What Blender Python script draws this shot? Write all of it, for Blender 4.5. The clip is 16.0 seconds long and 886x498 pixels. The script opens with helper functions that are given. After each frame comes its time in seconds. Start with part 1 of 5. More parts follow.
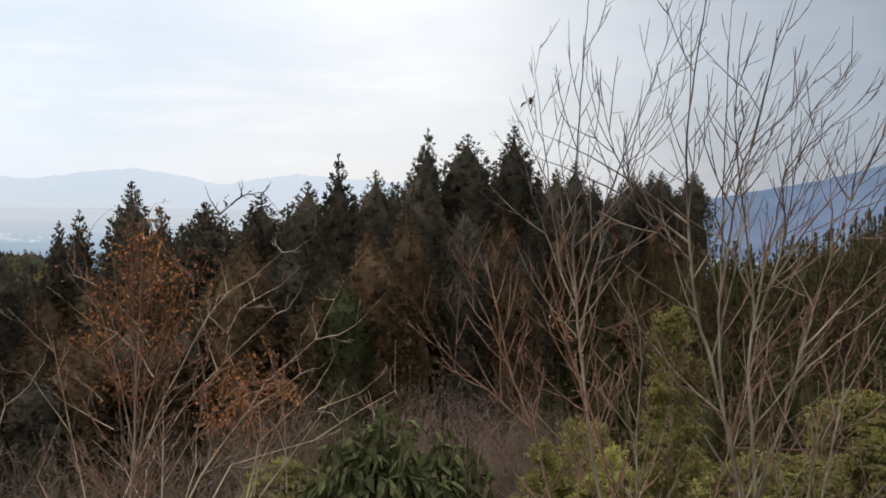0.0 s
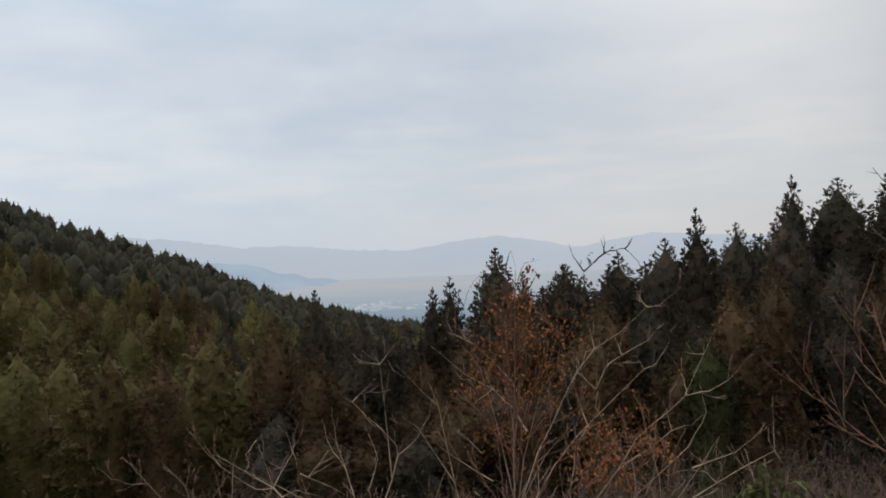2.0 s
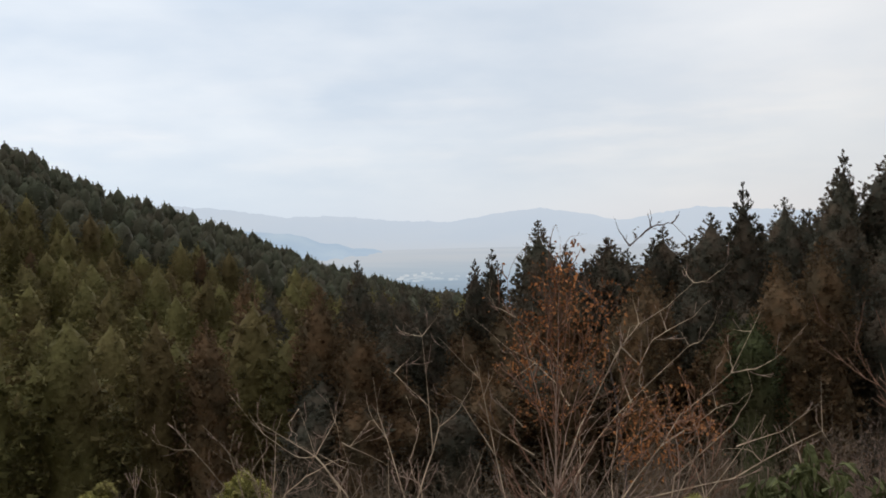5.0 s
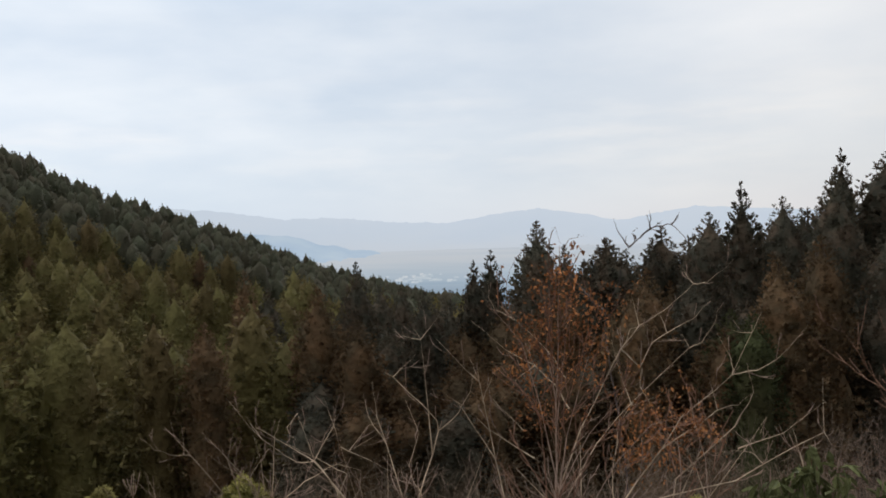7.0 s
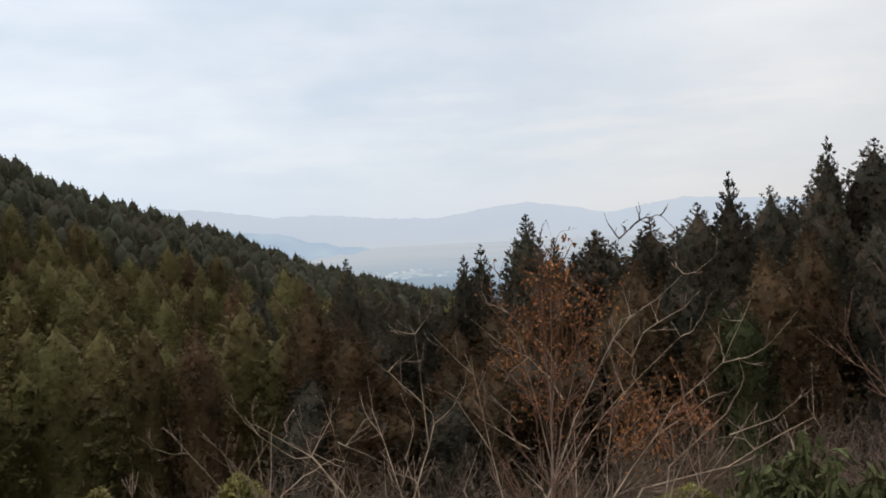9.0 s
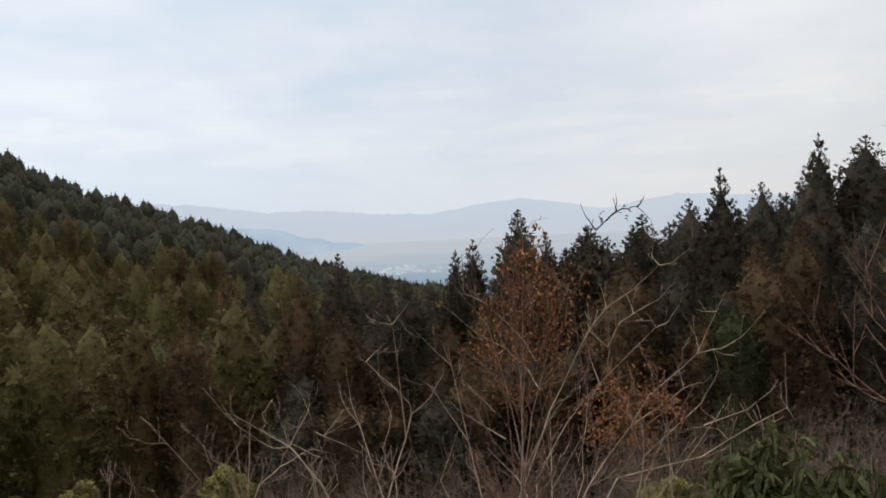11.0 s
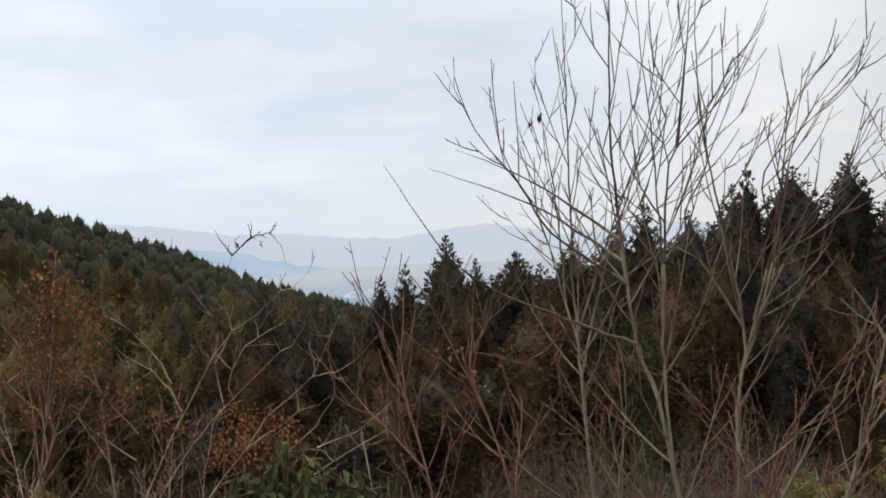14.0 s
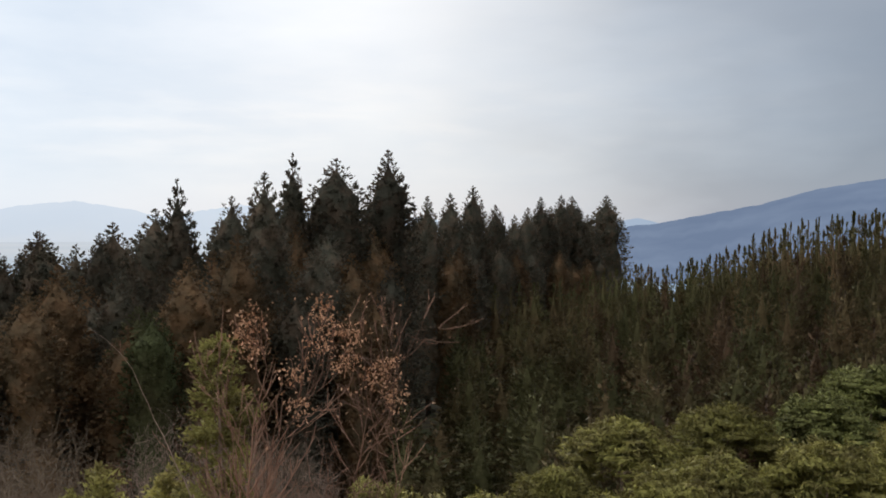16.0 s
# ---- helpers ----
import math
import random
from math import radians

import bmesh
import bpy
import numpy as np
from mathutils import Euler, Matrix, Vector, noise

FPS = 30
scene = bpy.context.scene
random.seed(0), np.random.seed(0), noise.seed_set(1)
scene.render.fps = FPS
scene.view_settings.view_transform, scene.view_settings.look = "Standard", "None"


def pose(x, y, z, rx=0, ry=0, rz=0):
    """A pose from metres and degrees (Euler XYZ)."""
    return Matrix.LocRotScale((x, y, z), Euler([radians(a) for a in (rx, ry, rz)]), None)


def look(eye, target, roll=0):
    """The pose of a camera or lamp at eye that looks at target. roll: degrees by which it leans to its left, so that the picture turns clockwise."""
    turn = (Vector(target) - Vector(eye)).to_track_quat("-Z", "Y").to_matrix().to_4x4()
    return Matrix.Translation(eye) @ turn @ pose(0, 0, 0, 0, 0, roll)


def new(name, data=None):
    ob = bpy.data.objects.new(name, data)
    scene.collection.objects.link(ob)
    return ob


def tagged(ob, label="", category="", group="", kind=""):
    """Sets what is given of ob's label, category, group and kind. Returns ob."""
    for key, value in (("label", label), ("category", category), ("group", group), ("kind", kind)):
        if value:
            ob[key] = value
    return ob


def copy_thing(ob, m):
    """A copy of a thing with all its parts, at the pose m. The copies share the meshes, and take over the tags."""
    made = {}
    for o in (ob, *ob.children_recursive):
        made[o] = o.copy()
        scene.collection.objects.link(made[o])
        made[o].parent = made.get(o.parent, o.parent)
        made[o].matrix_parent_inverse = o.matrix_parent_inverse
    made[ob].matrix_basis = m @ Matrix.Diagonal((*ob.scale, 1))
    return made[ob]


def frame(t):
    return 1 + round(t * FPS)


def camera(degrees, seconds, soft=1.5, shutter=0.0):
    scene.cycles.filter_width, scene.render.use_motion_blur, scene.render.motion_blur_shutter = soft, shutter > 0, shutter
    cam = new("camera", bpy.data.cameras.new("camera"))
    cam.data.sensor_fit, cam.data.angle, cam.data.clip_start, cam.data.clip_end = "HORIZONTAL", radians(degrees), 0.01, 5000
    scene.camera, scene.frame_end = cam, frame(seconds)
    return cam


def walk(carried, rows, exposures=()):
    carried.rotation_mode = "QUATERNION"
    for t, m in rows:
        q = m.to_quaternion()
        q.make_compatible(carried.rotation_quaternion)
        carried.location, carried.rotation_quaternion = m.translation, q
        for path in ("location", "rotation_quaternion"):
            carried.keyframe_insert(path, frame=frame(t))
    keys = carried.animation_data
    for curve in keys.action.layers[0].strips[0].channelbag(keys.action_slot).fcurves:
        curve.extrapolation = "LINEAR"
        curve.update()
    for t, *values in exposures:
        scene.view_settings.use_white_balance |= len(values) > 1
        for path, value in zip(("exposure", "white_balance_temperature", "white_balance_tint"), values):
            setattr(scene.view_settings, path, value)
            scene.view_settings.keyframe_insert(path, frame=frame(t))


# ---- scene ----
import itertools

cam = camera(50.61, 16.0, soft=1.75)
PATH = [
    (0.0, pose(0.000, 0.000, 1.673, 86.429, -0.851, -0.000)),
    (0.5, pose(-0.027, -0.101, 1.659, 85.368, -0.261, 6.646)),
    (1.0, pose(-0.033, -0.106, 1.653, 86.631, 0.924, 13.538)),
    (1.5, pose(-0.036, -0.078, 1.651, 88.595, 1.826, 18.619)),
    (2.0, pose(-0.036, -0.047, 1.646, 90.348, 2.260, 21.481)),
    (2.5, pose(-0.041, -0.031, 1.646, 89.030, 1.805, 23.005)),
    (3.0, pose(-0.049, -0.043, 1.649, 88.568, 1.801, 24.311)),
    (3.5, pose(-0.057, -0.074, 1.656, 88.592, 1.619, 24.205)),
    (4.0, pose(-0.056, -0.054, 1.651, 88.667, 1.529, 24.159)),
    (6.5, pose(-0.068, 0.018, 1.656, 88.736, 1.854, 23.934)),
    (7.0, pose(-0.074, 0.025, 1.661, 88.757, 1.957, 23.976)),
    (7.5, pose(-0.083, 0.019, 1.654, 88.757, 2.172, 23.952)),
    (8.0, pose(-0.080, 0.013, 1.652, 88.753, 2.668, 23.841)),
    (8.5, pose(-0.074, -0.016, 1.655, 88.532, 3.170, 23.792)),
    (9.0, pose(-0.066, -0.041, 1.661, 88.435, 3.027, 23.312)),
    (11.5, pose(0.115, 0.011, 1.615, 88.091, 2.872, 22.897)),
    (12.0, pose(0.271, 0.113, 1.615, 88.023, 3.053, 22.830)),
    (12.5, pose(0.676, 0.112, 1.619, 87.948, 3.173, 23.207)),
    (13.0, pose(1.093, 0.269, 1.594, 88.489, 1.933, 22.478)),
    (13.5, pose(1.623, 0.468, 1.564, 88.762, 1.937, 21.721)),
    (14.0, pose(2.272, 0.708, 1.528, 89.572, 2.164, 20.844)),
    (14.3, pose(2.735, 0.935, 1.507, 88.335, 2.270, 13.575)),
    (14.5, pose(3.040, 1.144, 1.502, 88.062, 2.408, 10.135)),
    (14.8, pose(3.525, 1.448, 1.491, 87.447, 1.656, 9.014)),
    (15.0, pose(3.868, 1.502, 1.494, 86.911, 1.583, 8.527)),
    (15.2, pose(4.235, 1.653, 1.497, 86.579, 1.461, 6.057)),
    (15.5, pose(4.833, 1.639, 1.495, 86.359, 1.410, 0.912)),
    (16.0, pose(6.071, 1.754, 1.460, 88.209, -0.071, -3.205)),
]
walk(cam, PATH, [(0.0, 0.05), (1.0, 0.0), (1.5, -0.12), (1.75, -0.32), (2.0, -0.46), (2.25, -0.40), (2.5, -0.30), (2.8, -0.22), (3.2, -0.2), (12.5, -0.2), (14.5, -0.06), (15.0, 0.05), (15.5, 0.16), (16.0, 0.0)])


# ---- world and light ----
SUN_AZ, SUN_EL = radians(-2), radians(20)
SUN_DIR = Vector((math.sin(SUN_AZ) * math.cos(SUN_EL), math.cos(SUN_AZ) * math.cos(SUN_EL), math.sin(SUN_EL)))


def make_world():
    """An overcast winter sky: a thin blue sky behind layers of cloud, brightest round the veiled sun."""
    w = bpy.data.worlds.new("overcast_sky")
    scene.world = w
    w.use_nodes = True
    nt = w.node_tree
    nt.nodes.clear()
    n, link = nt.nodes.new, nt.links.new

    def math_node(op, a, b=None, clamp=False):
        m = n("ShaderNodeMath")
        m.operation, m.use_clamp = op, clamp
        for i, v in enumerate((a, b)):
            if v is None:
                continue
            if isinstance(v, (int, float)):
                m.inputs[i].default_value = v
            else:
                link(v, m.inputs[i])
        return m.outputs[0]

    def ramp(fac, stops):
        r = n("ShaderNodeValToRGB")
        link(fac, r.inputs[0])
        while len(r.color_ramp.elements) < len(stops):
            r.color_ramp.elements.new(0.5)
        for e, (p, c) in zip(r.color_ramp.elements, stops):
            e.position, e.color = p, (*c, 1)
        return r.outputs[0]

    def mix(fac, a, b, kind="MIX"):
        m = n("ShaderNodeMix")
        m.data_type, m.blend_type = "RGBA", kind
        for sock, v in ((m.inputs["Factor"], fac), (m.inputs[6], a), (m.inputs[7], b)):
            if isinstance(v, (int, float)):
                sock.default_value = v
            elif isinstance(v, tuple):
                sock.default_value = (*v, 1)
            else:
                link(v, sock)
        return m.outputs[2]

    coord = n("ShaderNodeTexCoord").outputs["Generated"]
    sep = n("ShaderNodeSeparateXYZ")
    link(coord, sep.inputs[0])
    x, y, z = sep.outputs
    # clouds in flat layers
    mp = n("ShaderNodeMapping")
    link(coord, mp.inputs[0])
    mp.inputs["Scale"].default_value = (1.0, 1.0, 2.7)
    mp.inputs["Location"].default_value = (0.35, 0.1, 0.6)
    big = n("ShaderNodeTexNoise")
    link(mp.outputs[0], big.inputs["Vector"])
    big.inputs["Scale"].default_value, big.inputs["Detail"].default_value = 2.6, 5
    big.inputs["Roughness"].default_value = 0.5
    fine = n("ShaderNodeTexNoise")
    mp2 = n("ShaderNodeMapping")
    link(coord, mp2.inputs[0])
    mp2.inputs["Scale"].default_value = (1.0, 1.0, 3.4)
    link(mp2.outputs[0], fine.inputs["Vector"])
    fine.inputs["Scale"].default_value, fine.inputs["Detail"].default_value = 7.0, 6
    cloud = math_node("ADD", math_node("MULTIPLY", big.outputs[0], 0.7), math_node("MULTIPLY", fine.outputs[0], 0.3))
    cloud = math_node("MULTIPLY", math_node("SUBTRACT", cloud, 0.36), 3.4, True)
    tone = mix(cloud, CLOUD_DARK, CLOUD_LIGHT)
    # the veiled sun's glow, and the heavy bank on the other side
    dot = n("ShaderNodeVectorMath")
    dot.operation = "DOT_PRODUCT"
    link(coord, dot.inputs[0])
    dot.inputs[1].default_value = SUN_DIR
    glow = math_node("POWER", math_node("MAXIMUM", dot.outputs["Value"], 0.0), 48.0)
    edge = n("ShaderNodeMapRange")
    edge.interpolation_type = "SMOOTHSTEP"
    link(math_node("ADD", x, math_node("MULTIPLY", math_node("SUBTRACT", big.outputs[0], 0.5), 0.9)), edge.inputs[0])
    edge.inputs[1].default_value, edge.inputs[2].default_value = -0.06, 0.62
    bank = math_node("MULTIPLY", edge.outputs[0], math_node("SUBTRACT", 1.22, math_node("MULTIPLY", z, 1.5)), True)
    bright = math_node("SUBTRACT", 1.0, math_node("MULTIPLY", x, 0.40))
    tone = mix(math_node("MULTIPLY", bank, 0.76), tone, CLOUD_BANK)
    tone = mix(math_node("MULTIPLY", glow, 0.55), tone, CLOUD_GLOW)
    # thin cream streaks low over the valley
    mp3 = n("ShaderNodeMapping")
    link(coord, mp3.inputs[0])
    mp3.inputs["Scale"].default_value = (1.5, 1.5, 8.5)
    mp3.inputs["Location"].default_value = (0.2, 0.0, 0.35)
    thin = n("ShaderNodeTexNoise")
    link(mp3.outputs[0], thin.inputs["Vector"])
    thin.inputs["Scale"].default_value, thin.inputs["Detail"].default_value = 4.5, 5
    streak = n("ShaderNodeMapRange")
    streak.interpolation_type = "SMOOTHSTEP"
    link(thin.outputs[0], streak.inputs[0])
    streak.inputs[1].default_value, streak.inputs[2].default_value = 0.44, 0.8
    band = math_node("SUBTRACT", 1.0, math_node("MULTIPLY", math_node("ABSOLUTE", math_node("SUBTRACT", z, 0.10), 0.0), 12.0), True)
    streaks = math_node("MULTIPLY", math_node("MULTIPLY", streak.outputs[0], band), math_node("SUBTRACT", 0.8, bank), True)
    # pale haze low down, bluer to the far valley
    low = math_node("SUBTRACT", 1.0, math_node("MULTIPLY", z, 9.0), True)
    low = math_node("MULTIPLY", math_node("POWER", low, 1.2), math_node("SUBTRACT", 1.0, math_node("MULTIPLY", bank, 0.76)))
    tone = mix(math_node("MULTIPLY", low, 0.8), tone, HAZE_LOW)
    tone = mix(math_node("MULTIPLY", streaks, 0.45), tone, (0.98, 0.945, 0.925))
    sky = n("ShaderNodeTexSky")
    sky.sky_type, sky.sun_disc = "NISHITA", False
    sky.sun_elevation, sky.sun_rotation = SUN_EL, SUN_AZ
    sky_b = mix(1.0, sky.outputs[0], (0.1, 0.1, 0.1), "MULTIPLY")
    tone = mix(0.94, sky_b, tone)
    bg = n("ShaderNodeBackground")
    link(tone, bg.inputs[0])
    # an overcast sky grows brighter towards the zenith
    link(math_node("MULTIPLY", bright, math_node("ADD", 1.0, math_node("MULTIPLY", math_node("MAXIMUM", math_node("SUBTRACT", z, 0.22), 0.0), 1.65))), bg.inputs[1])
    link(bg.outputs[0], n("ShaderNodeOutputWorld").inputs[0])


CLOUD_DARK, CLOUD_LIGHT = (0.58, 0.67, 0.79), (0.815, 0.857, 0.912)
CLOUD_BANK, CLOUD_GLOW, HAZE_LOW = (0.195, 0.262, 0.37), (0.985, 1.02, 1.08), (0.545, 0.655, 0.785)
make_world()
sun_data = bpy.data.lights.new("veiled_sun", "SUN")
sun_data.energy, sun_data.angle, sun_data.color = 0.8, radians(18), (1.0, 0.96, 0.9)
sun = new("veiled_sun", sun_data)
sun.matrix_world = look((0, 0, 60), Vector((0, 0, 60)) - SUN_DIR)


# ---- materials ----
def base_material(name):
    m = bpy.data.materials.new(name)
    m.use_nodes = True
    nt = m.node_tree
    return m, nt, nt.nodes["Principled BSDF"], nt.nodes.new, nt.links.new


def noise_mix(nt, vec, scale, detail, stops):
    n = nt.nodes.new("ShaderNodeTexNoise")
    nt.links.new(vec, n.inputs["Vector"])
    n.inputs["Scale"].default_value, n.inputs["Detail"].default_value = scale, detail
    r = nt.nodes.new("ShaderNodeValToRGB")
    nt.links.new(n.outputs[0], r.inputs[0])
    while len(r.color_ramp.elements) < len(stops):
        r.color_ramp.elements.new(0.5)
    for e, (p, c) in zip(r.color_ramp.elements, stops):
        e.position, e.color = p, (*c, 1)
    return r.outputs[0]


def foliage_material(name, green, brown, share, scale=0.45, spread=0.15, rough=0.65, glow=0.0, relief=5.0, gloss=0.05):
    """Needles or leaves: two tones in soft patches, each tuft and each tree a little different."""
    m, nt, p, n, link = base_material(name)
    geo, info = n("ShaderNodeNewGeometry"), n("ShaderNodeObjectInfo")
    patches = noise_mix(nt, geo.outputs["Position"], scale, 3, [(share - 0.12, brown), (share + 0.12, green)])
    ramp = n("ShaderNodeMapRange")
    link(geo.outputs["Random Per Island"], ramp.inputs[0])
    ramp.inputs[3].default_value, ramp.inputs[4].default_value = 1 - spread, 1 + spread
    tree = n("ShaderNodeMapRange")
    link(info.outputs["Random"], tree.inputs[0])
    tree.inputs[3].default_value, tree.inputs[4].default_value = 0.72, 1.28
    mul = n("ShaderNodeMath")
    mul.operation = "MULTIPLY"
    link(ramp.outputs[0], mul.inputs[0])
    link(tree.outputs[0], mul.inputs[1])
    sc = n("ShaderNodeVectorMath")
    sc.operation = "SCALE"
    link(patches, sc.inputs[0])
    link(mul.outputs[0], sc.inputs["Scale"])
    grain = noise_mix(nt, geo.outputs["Position"], relief, 4, [(0.34, (0.8, 0.8, 0.8)), (0.66, (1.18, 1.18, 1.18))])
    gm = n("ShaderNodeMix")
    gm.data_type, gm.blend_type = "RGBA", "MULTIPLY"
    gm.inputs["Factor"].default_value = 1
    link(sc.outputs[0], gm.inputs[6])
    link(grain, gm.inputs[7])
    link(gm.outputs[2], p.inputs["Base Color"])
    p.inputs["Roughness"].default_value = rough
    p.inputs["Specular IOR Level"].default_value = gloss
    nz, bump = n("ShaderNodeTexNoise"), n("ShaderNodeBump")
    link(geo.outputs["Position"], nz.inputs["Vector"])
    nz.inputs["Scale"].default_value, nz.inputs["Detail"].default_value = relief * 0.8, 4
    bump.inputs["Strength"].default_value, bump.inputs["Distance"].default_value = 1.0, 1.0 / relief
    link(nz.outputs[0], bump.inputs["Height"])
    link(bump.outputs[0], p.inputs["Normal"])
    if glow:
        tr, ms = n("ShaderNodeBsdfTranslucent"), n("ShaderNodeMixShader")
        link(sc.outputs[0], tr.inputs[0])
        ms.inputs[0].default_value = glow
        link(p.outputs[0], ms.inputs[1])
        link(tr.outputs[0], ms.inputs[2])
        link(ms.outputs[0], nt.nodes["Material Output"].inputs[0])
    return m


def bark_material(name, light, dark, scale=14.0, rough=0.8):
    m, nt, p, n, link = base_material(name)
    geo = n("ShaderNodeNewGeometry")
    mp = n("ShaderNodeMapping")
    link(geo.outputs["Position"], mp.inputs[0])
    mp.inputs["Scale"].default_value = (1, 1, 0.45)
    col = noise_mix(nt, mp.outputs[0], scale, 5, [(0.36, dark), (0.62, light)])
    patch = noise_mix(nt, geo.outputs["Position"], 1.7, 2, [(0.35, (0.62, 0.6, 0.58)), (0.65, (1.1, 1.08, 1.05))])
    mx = n("ShaderNodeMix")
    mx.data_type, mx.blend_type = "RGBA", "MULTIPLY"
    mx.inputs["Factor"].default_value = 1
    link(col, mx.inputs[6])
    link(patch, mx.inputs[7])
    link(mx.outputs[2], p.inputs["Base Color"])
    p.inputs["Roughness"].default_value = rough
    p.inputs["Specular IOR Level"].default_value = 0.3
    nz, bump = n("ShaderNodeTexNoise"), n("ShaderNodeBump")
    link(mp.outputs[0], nz.inputs["Vector"])
    nz.inputs["Scale"].default_value = scale * 4
    bump.inputs["Strength"].default_value, bump.inputs["Distance"].default_value = 0.5, 0.01
    link(nz.outputs[0], bump.inputs["Height"])
    link(bump.outputs[0], p.inputs["Normal"])
    return m


def ground_material():
    m, nt, p, n, link = base_material("forest_floor")
    geo = n("ShaderNodeNewGeometry")
    col = noise_mix(nt, geo.outputs["Position"], 0.5, 6, [(0.35, (0.045, 0.035, 0.022)), (0.5, (0.07, 0.055, 0.03)), (0.66, (0.05, 0.06, 0.025))])
    link(col, p.inputs["Base Color"])
    p.inputs["Roughness"].default_value = 0.95
    p.inputs["Specular IOR Level"].default_value = 0.04
    nz, bump = n("ShaderNodeTexNoise"), n("ShaderNodeBump")
    link(geo.outputs["Position"], nz.inputs["Vector"])
    nz.inputs["Scale"].default_value, nz.inputs["Detail"].default_value = 6, 8
    bump.inputs["Strength"].default_value, bump.inputs["Distance"].default_value = 0.8, 0.1
    link(nz.outputs[0], bump.inputs["Height"])
    link(bump.outputs[0], p.inputs["Normal"])
    return m


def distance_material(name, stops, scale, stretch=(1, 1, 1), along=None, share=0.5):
    """Land kilometres off: a plain glowing backdrop, the haze of bright air painted into its colour. along: stops of
    (metres off, colour) for ground that recedes.
    """
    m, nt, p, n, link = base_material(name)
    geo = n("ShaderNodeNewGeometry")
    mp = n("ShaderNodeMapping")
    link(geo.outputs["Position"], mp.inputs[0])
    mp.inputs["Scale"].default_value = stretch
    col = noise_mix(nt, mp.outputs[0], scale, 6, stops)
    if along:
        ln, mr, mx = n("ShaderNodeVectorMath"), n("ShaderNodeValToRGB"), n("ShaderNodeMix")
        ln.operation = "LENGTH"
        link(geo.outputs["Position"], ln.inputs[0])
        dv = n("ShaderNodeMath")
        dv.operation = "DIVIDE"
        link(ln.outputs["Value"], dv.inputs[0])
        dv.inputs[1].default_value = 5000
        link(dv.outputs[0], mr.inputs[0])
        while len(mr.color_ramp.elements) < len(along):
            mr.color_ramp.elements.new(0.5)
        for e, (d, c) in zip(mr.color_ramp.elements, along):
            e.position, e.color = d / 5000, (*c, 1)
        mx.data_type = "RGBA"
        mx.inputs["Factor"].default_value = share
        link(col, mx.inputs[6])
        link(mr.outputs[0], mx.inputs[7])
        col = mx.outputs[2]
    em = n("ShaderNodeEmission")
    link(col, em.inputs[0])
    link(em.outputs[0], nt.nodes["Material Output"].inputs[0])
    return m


M_CEDAR = foliage_material("cedar_needles", (0.100, 0.089, 0.061), (0.148, 0.103, 0.067), 0.47, 0.9, glow=0.38)
M_CEDAR_BROWN = foliage_material("winter_brown_cedar_needles", (0.134, 0.091, 0.050), (0.195, 0.110, 0.054), 0.5, 0.8, glow=0.38)
M_CEDAR_GREEN = foliage_material("green_cedar_needles", (0.115, 0.118, 0.048), (0.125, 0.105, 0.048), 0.48, glow=0.3)
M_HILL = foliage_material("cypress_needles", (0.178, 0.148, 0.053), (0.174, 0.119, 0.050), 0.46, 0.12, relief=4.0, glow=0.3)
# far copy of the cypress needles, distance haze put into its bluer colour
M_HILL_FAR = foliage_material("haze_toned_cypress_needles", (0.132, 0.128, 0.076), (0.140, 0.112, 0.070), 0.46, 0.12, relief=4.0, glow=0.3)
M_YOUNG = foliage_material("young_plantation_needles", (0.100, 0.089, 0.036), (0.136, 0.086, 0.042), 0.46, 0.14, glow=0.3)
M_YOUNG_BROWN = foliage_material("winter_brown_young_needles", (0.140, 0.082, 0.044), (0.105, 0.070, 0.036), 0.5, 0.3, glow=0.3)
M_SPRAY_DARK = foliage_material("dark_green_sprays", (0.165, 0.160, 0.048), (0.110, 0.100, 0.036), 0.44, 0.8, 0.4, 0.55, 0.15, relief=12)
M_SPRAY = foliage_material("yellow_green_sprays", (0.325, 0.280, 0.076), (0.205, 0.162, 0.056), 0.47, 1.3, 0.3, 0.55, 0.25, relief=12)
M_SAPLING = foliage_material("sapling_sprays", (0.385, 0.33, 0.098), (0.25, 0.20, 0.072), 0.47, 1.6, 0.3, 0.55, 0.36, relief=12)
M_LAUREL = foliage_material("glossy_evergreen_leaves", (0.148, 0.146, 0.058), (0.095, 0.095, 0.040), 0.45, 2.5, 0.4, 0.6, 0.1, relief=30, gloss=0.05)
M_DRY = foliage_material("dry_brown_leaves", (0.56, 0.235, 0.088), (0.33, 0.135, 0.058), 0.5, 5, 0.45, 0.7, 0.25, relief=30)
M_PALE_DRY = foliage_material("pale_dry_leaves", (0.80, 0.46, 0.27), (0.52, 0.26, 0.14), 0.5, 6, 0.4, 0.7, 0.25, relief=30)
M_BARK_LEAF = foliage_material("dark_dead_leaf", (0.12, 0.075, 0.045), (0.08, 0.05, 0.03), 0.5, 8, relief=30)
M_BARK = bark_material("cedar_bark", (0.12, 0.07, 0.045), (0.05, 0.032, 0.024), 6)
M_PALE_BARK = bark_material("pale_grey_bark", (0.365, 0.283, 0.185), (0.212, 0.159, 0.105))
# dark bark; on tall trees it paints the backlit look of high shoots
M_SHOOT = bark_material("dark_backlit_bark", (0.195, 0.14, 0.116), (0.105, 0.074, 0.065), 20)
BACKLIT_RADIUS, BACKLIT_FROM = 0.0085, 1.3
M_GREY_BARK = bark_material("lichen_grey_bark", (0.68, 0.49, 0.32), (0.43, 0.305, 0.20))
M_TWIG = bark_material("red_brown_twigs", (0.32, 0.165, 0.10), (0.19, 0.098, 0.062), 30)
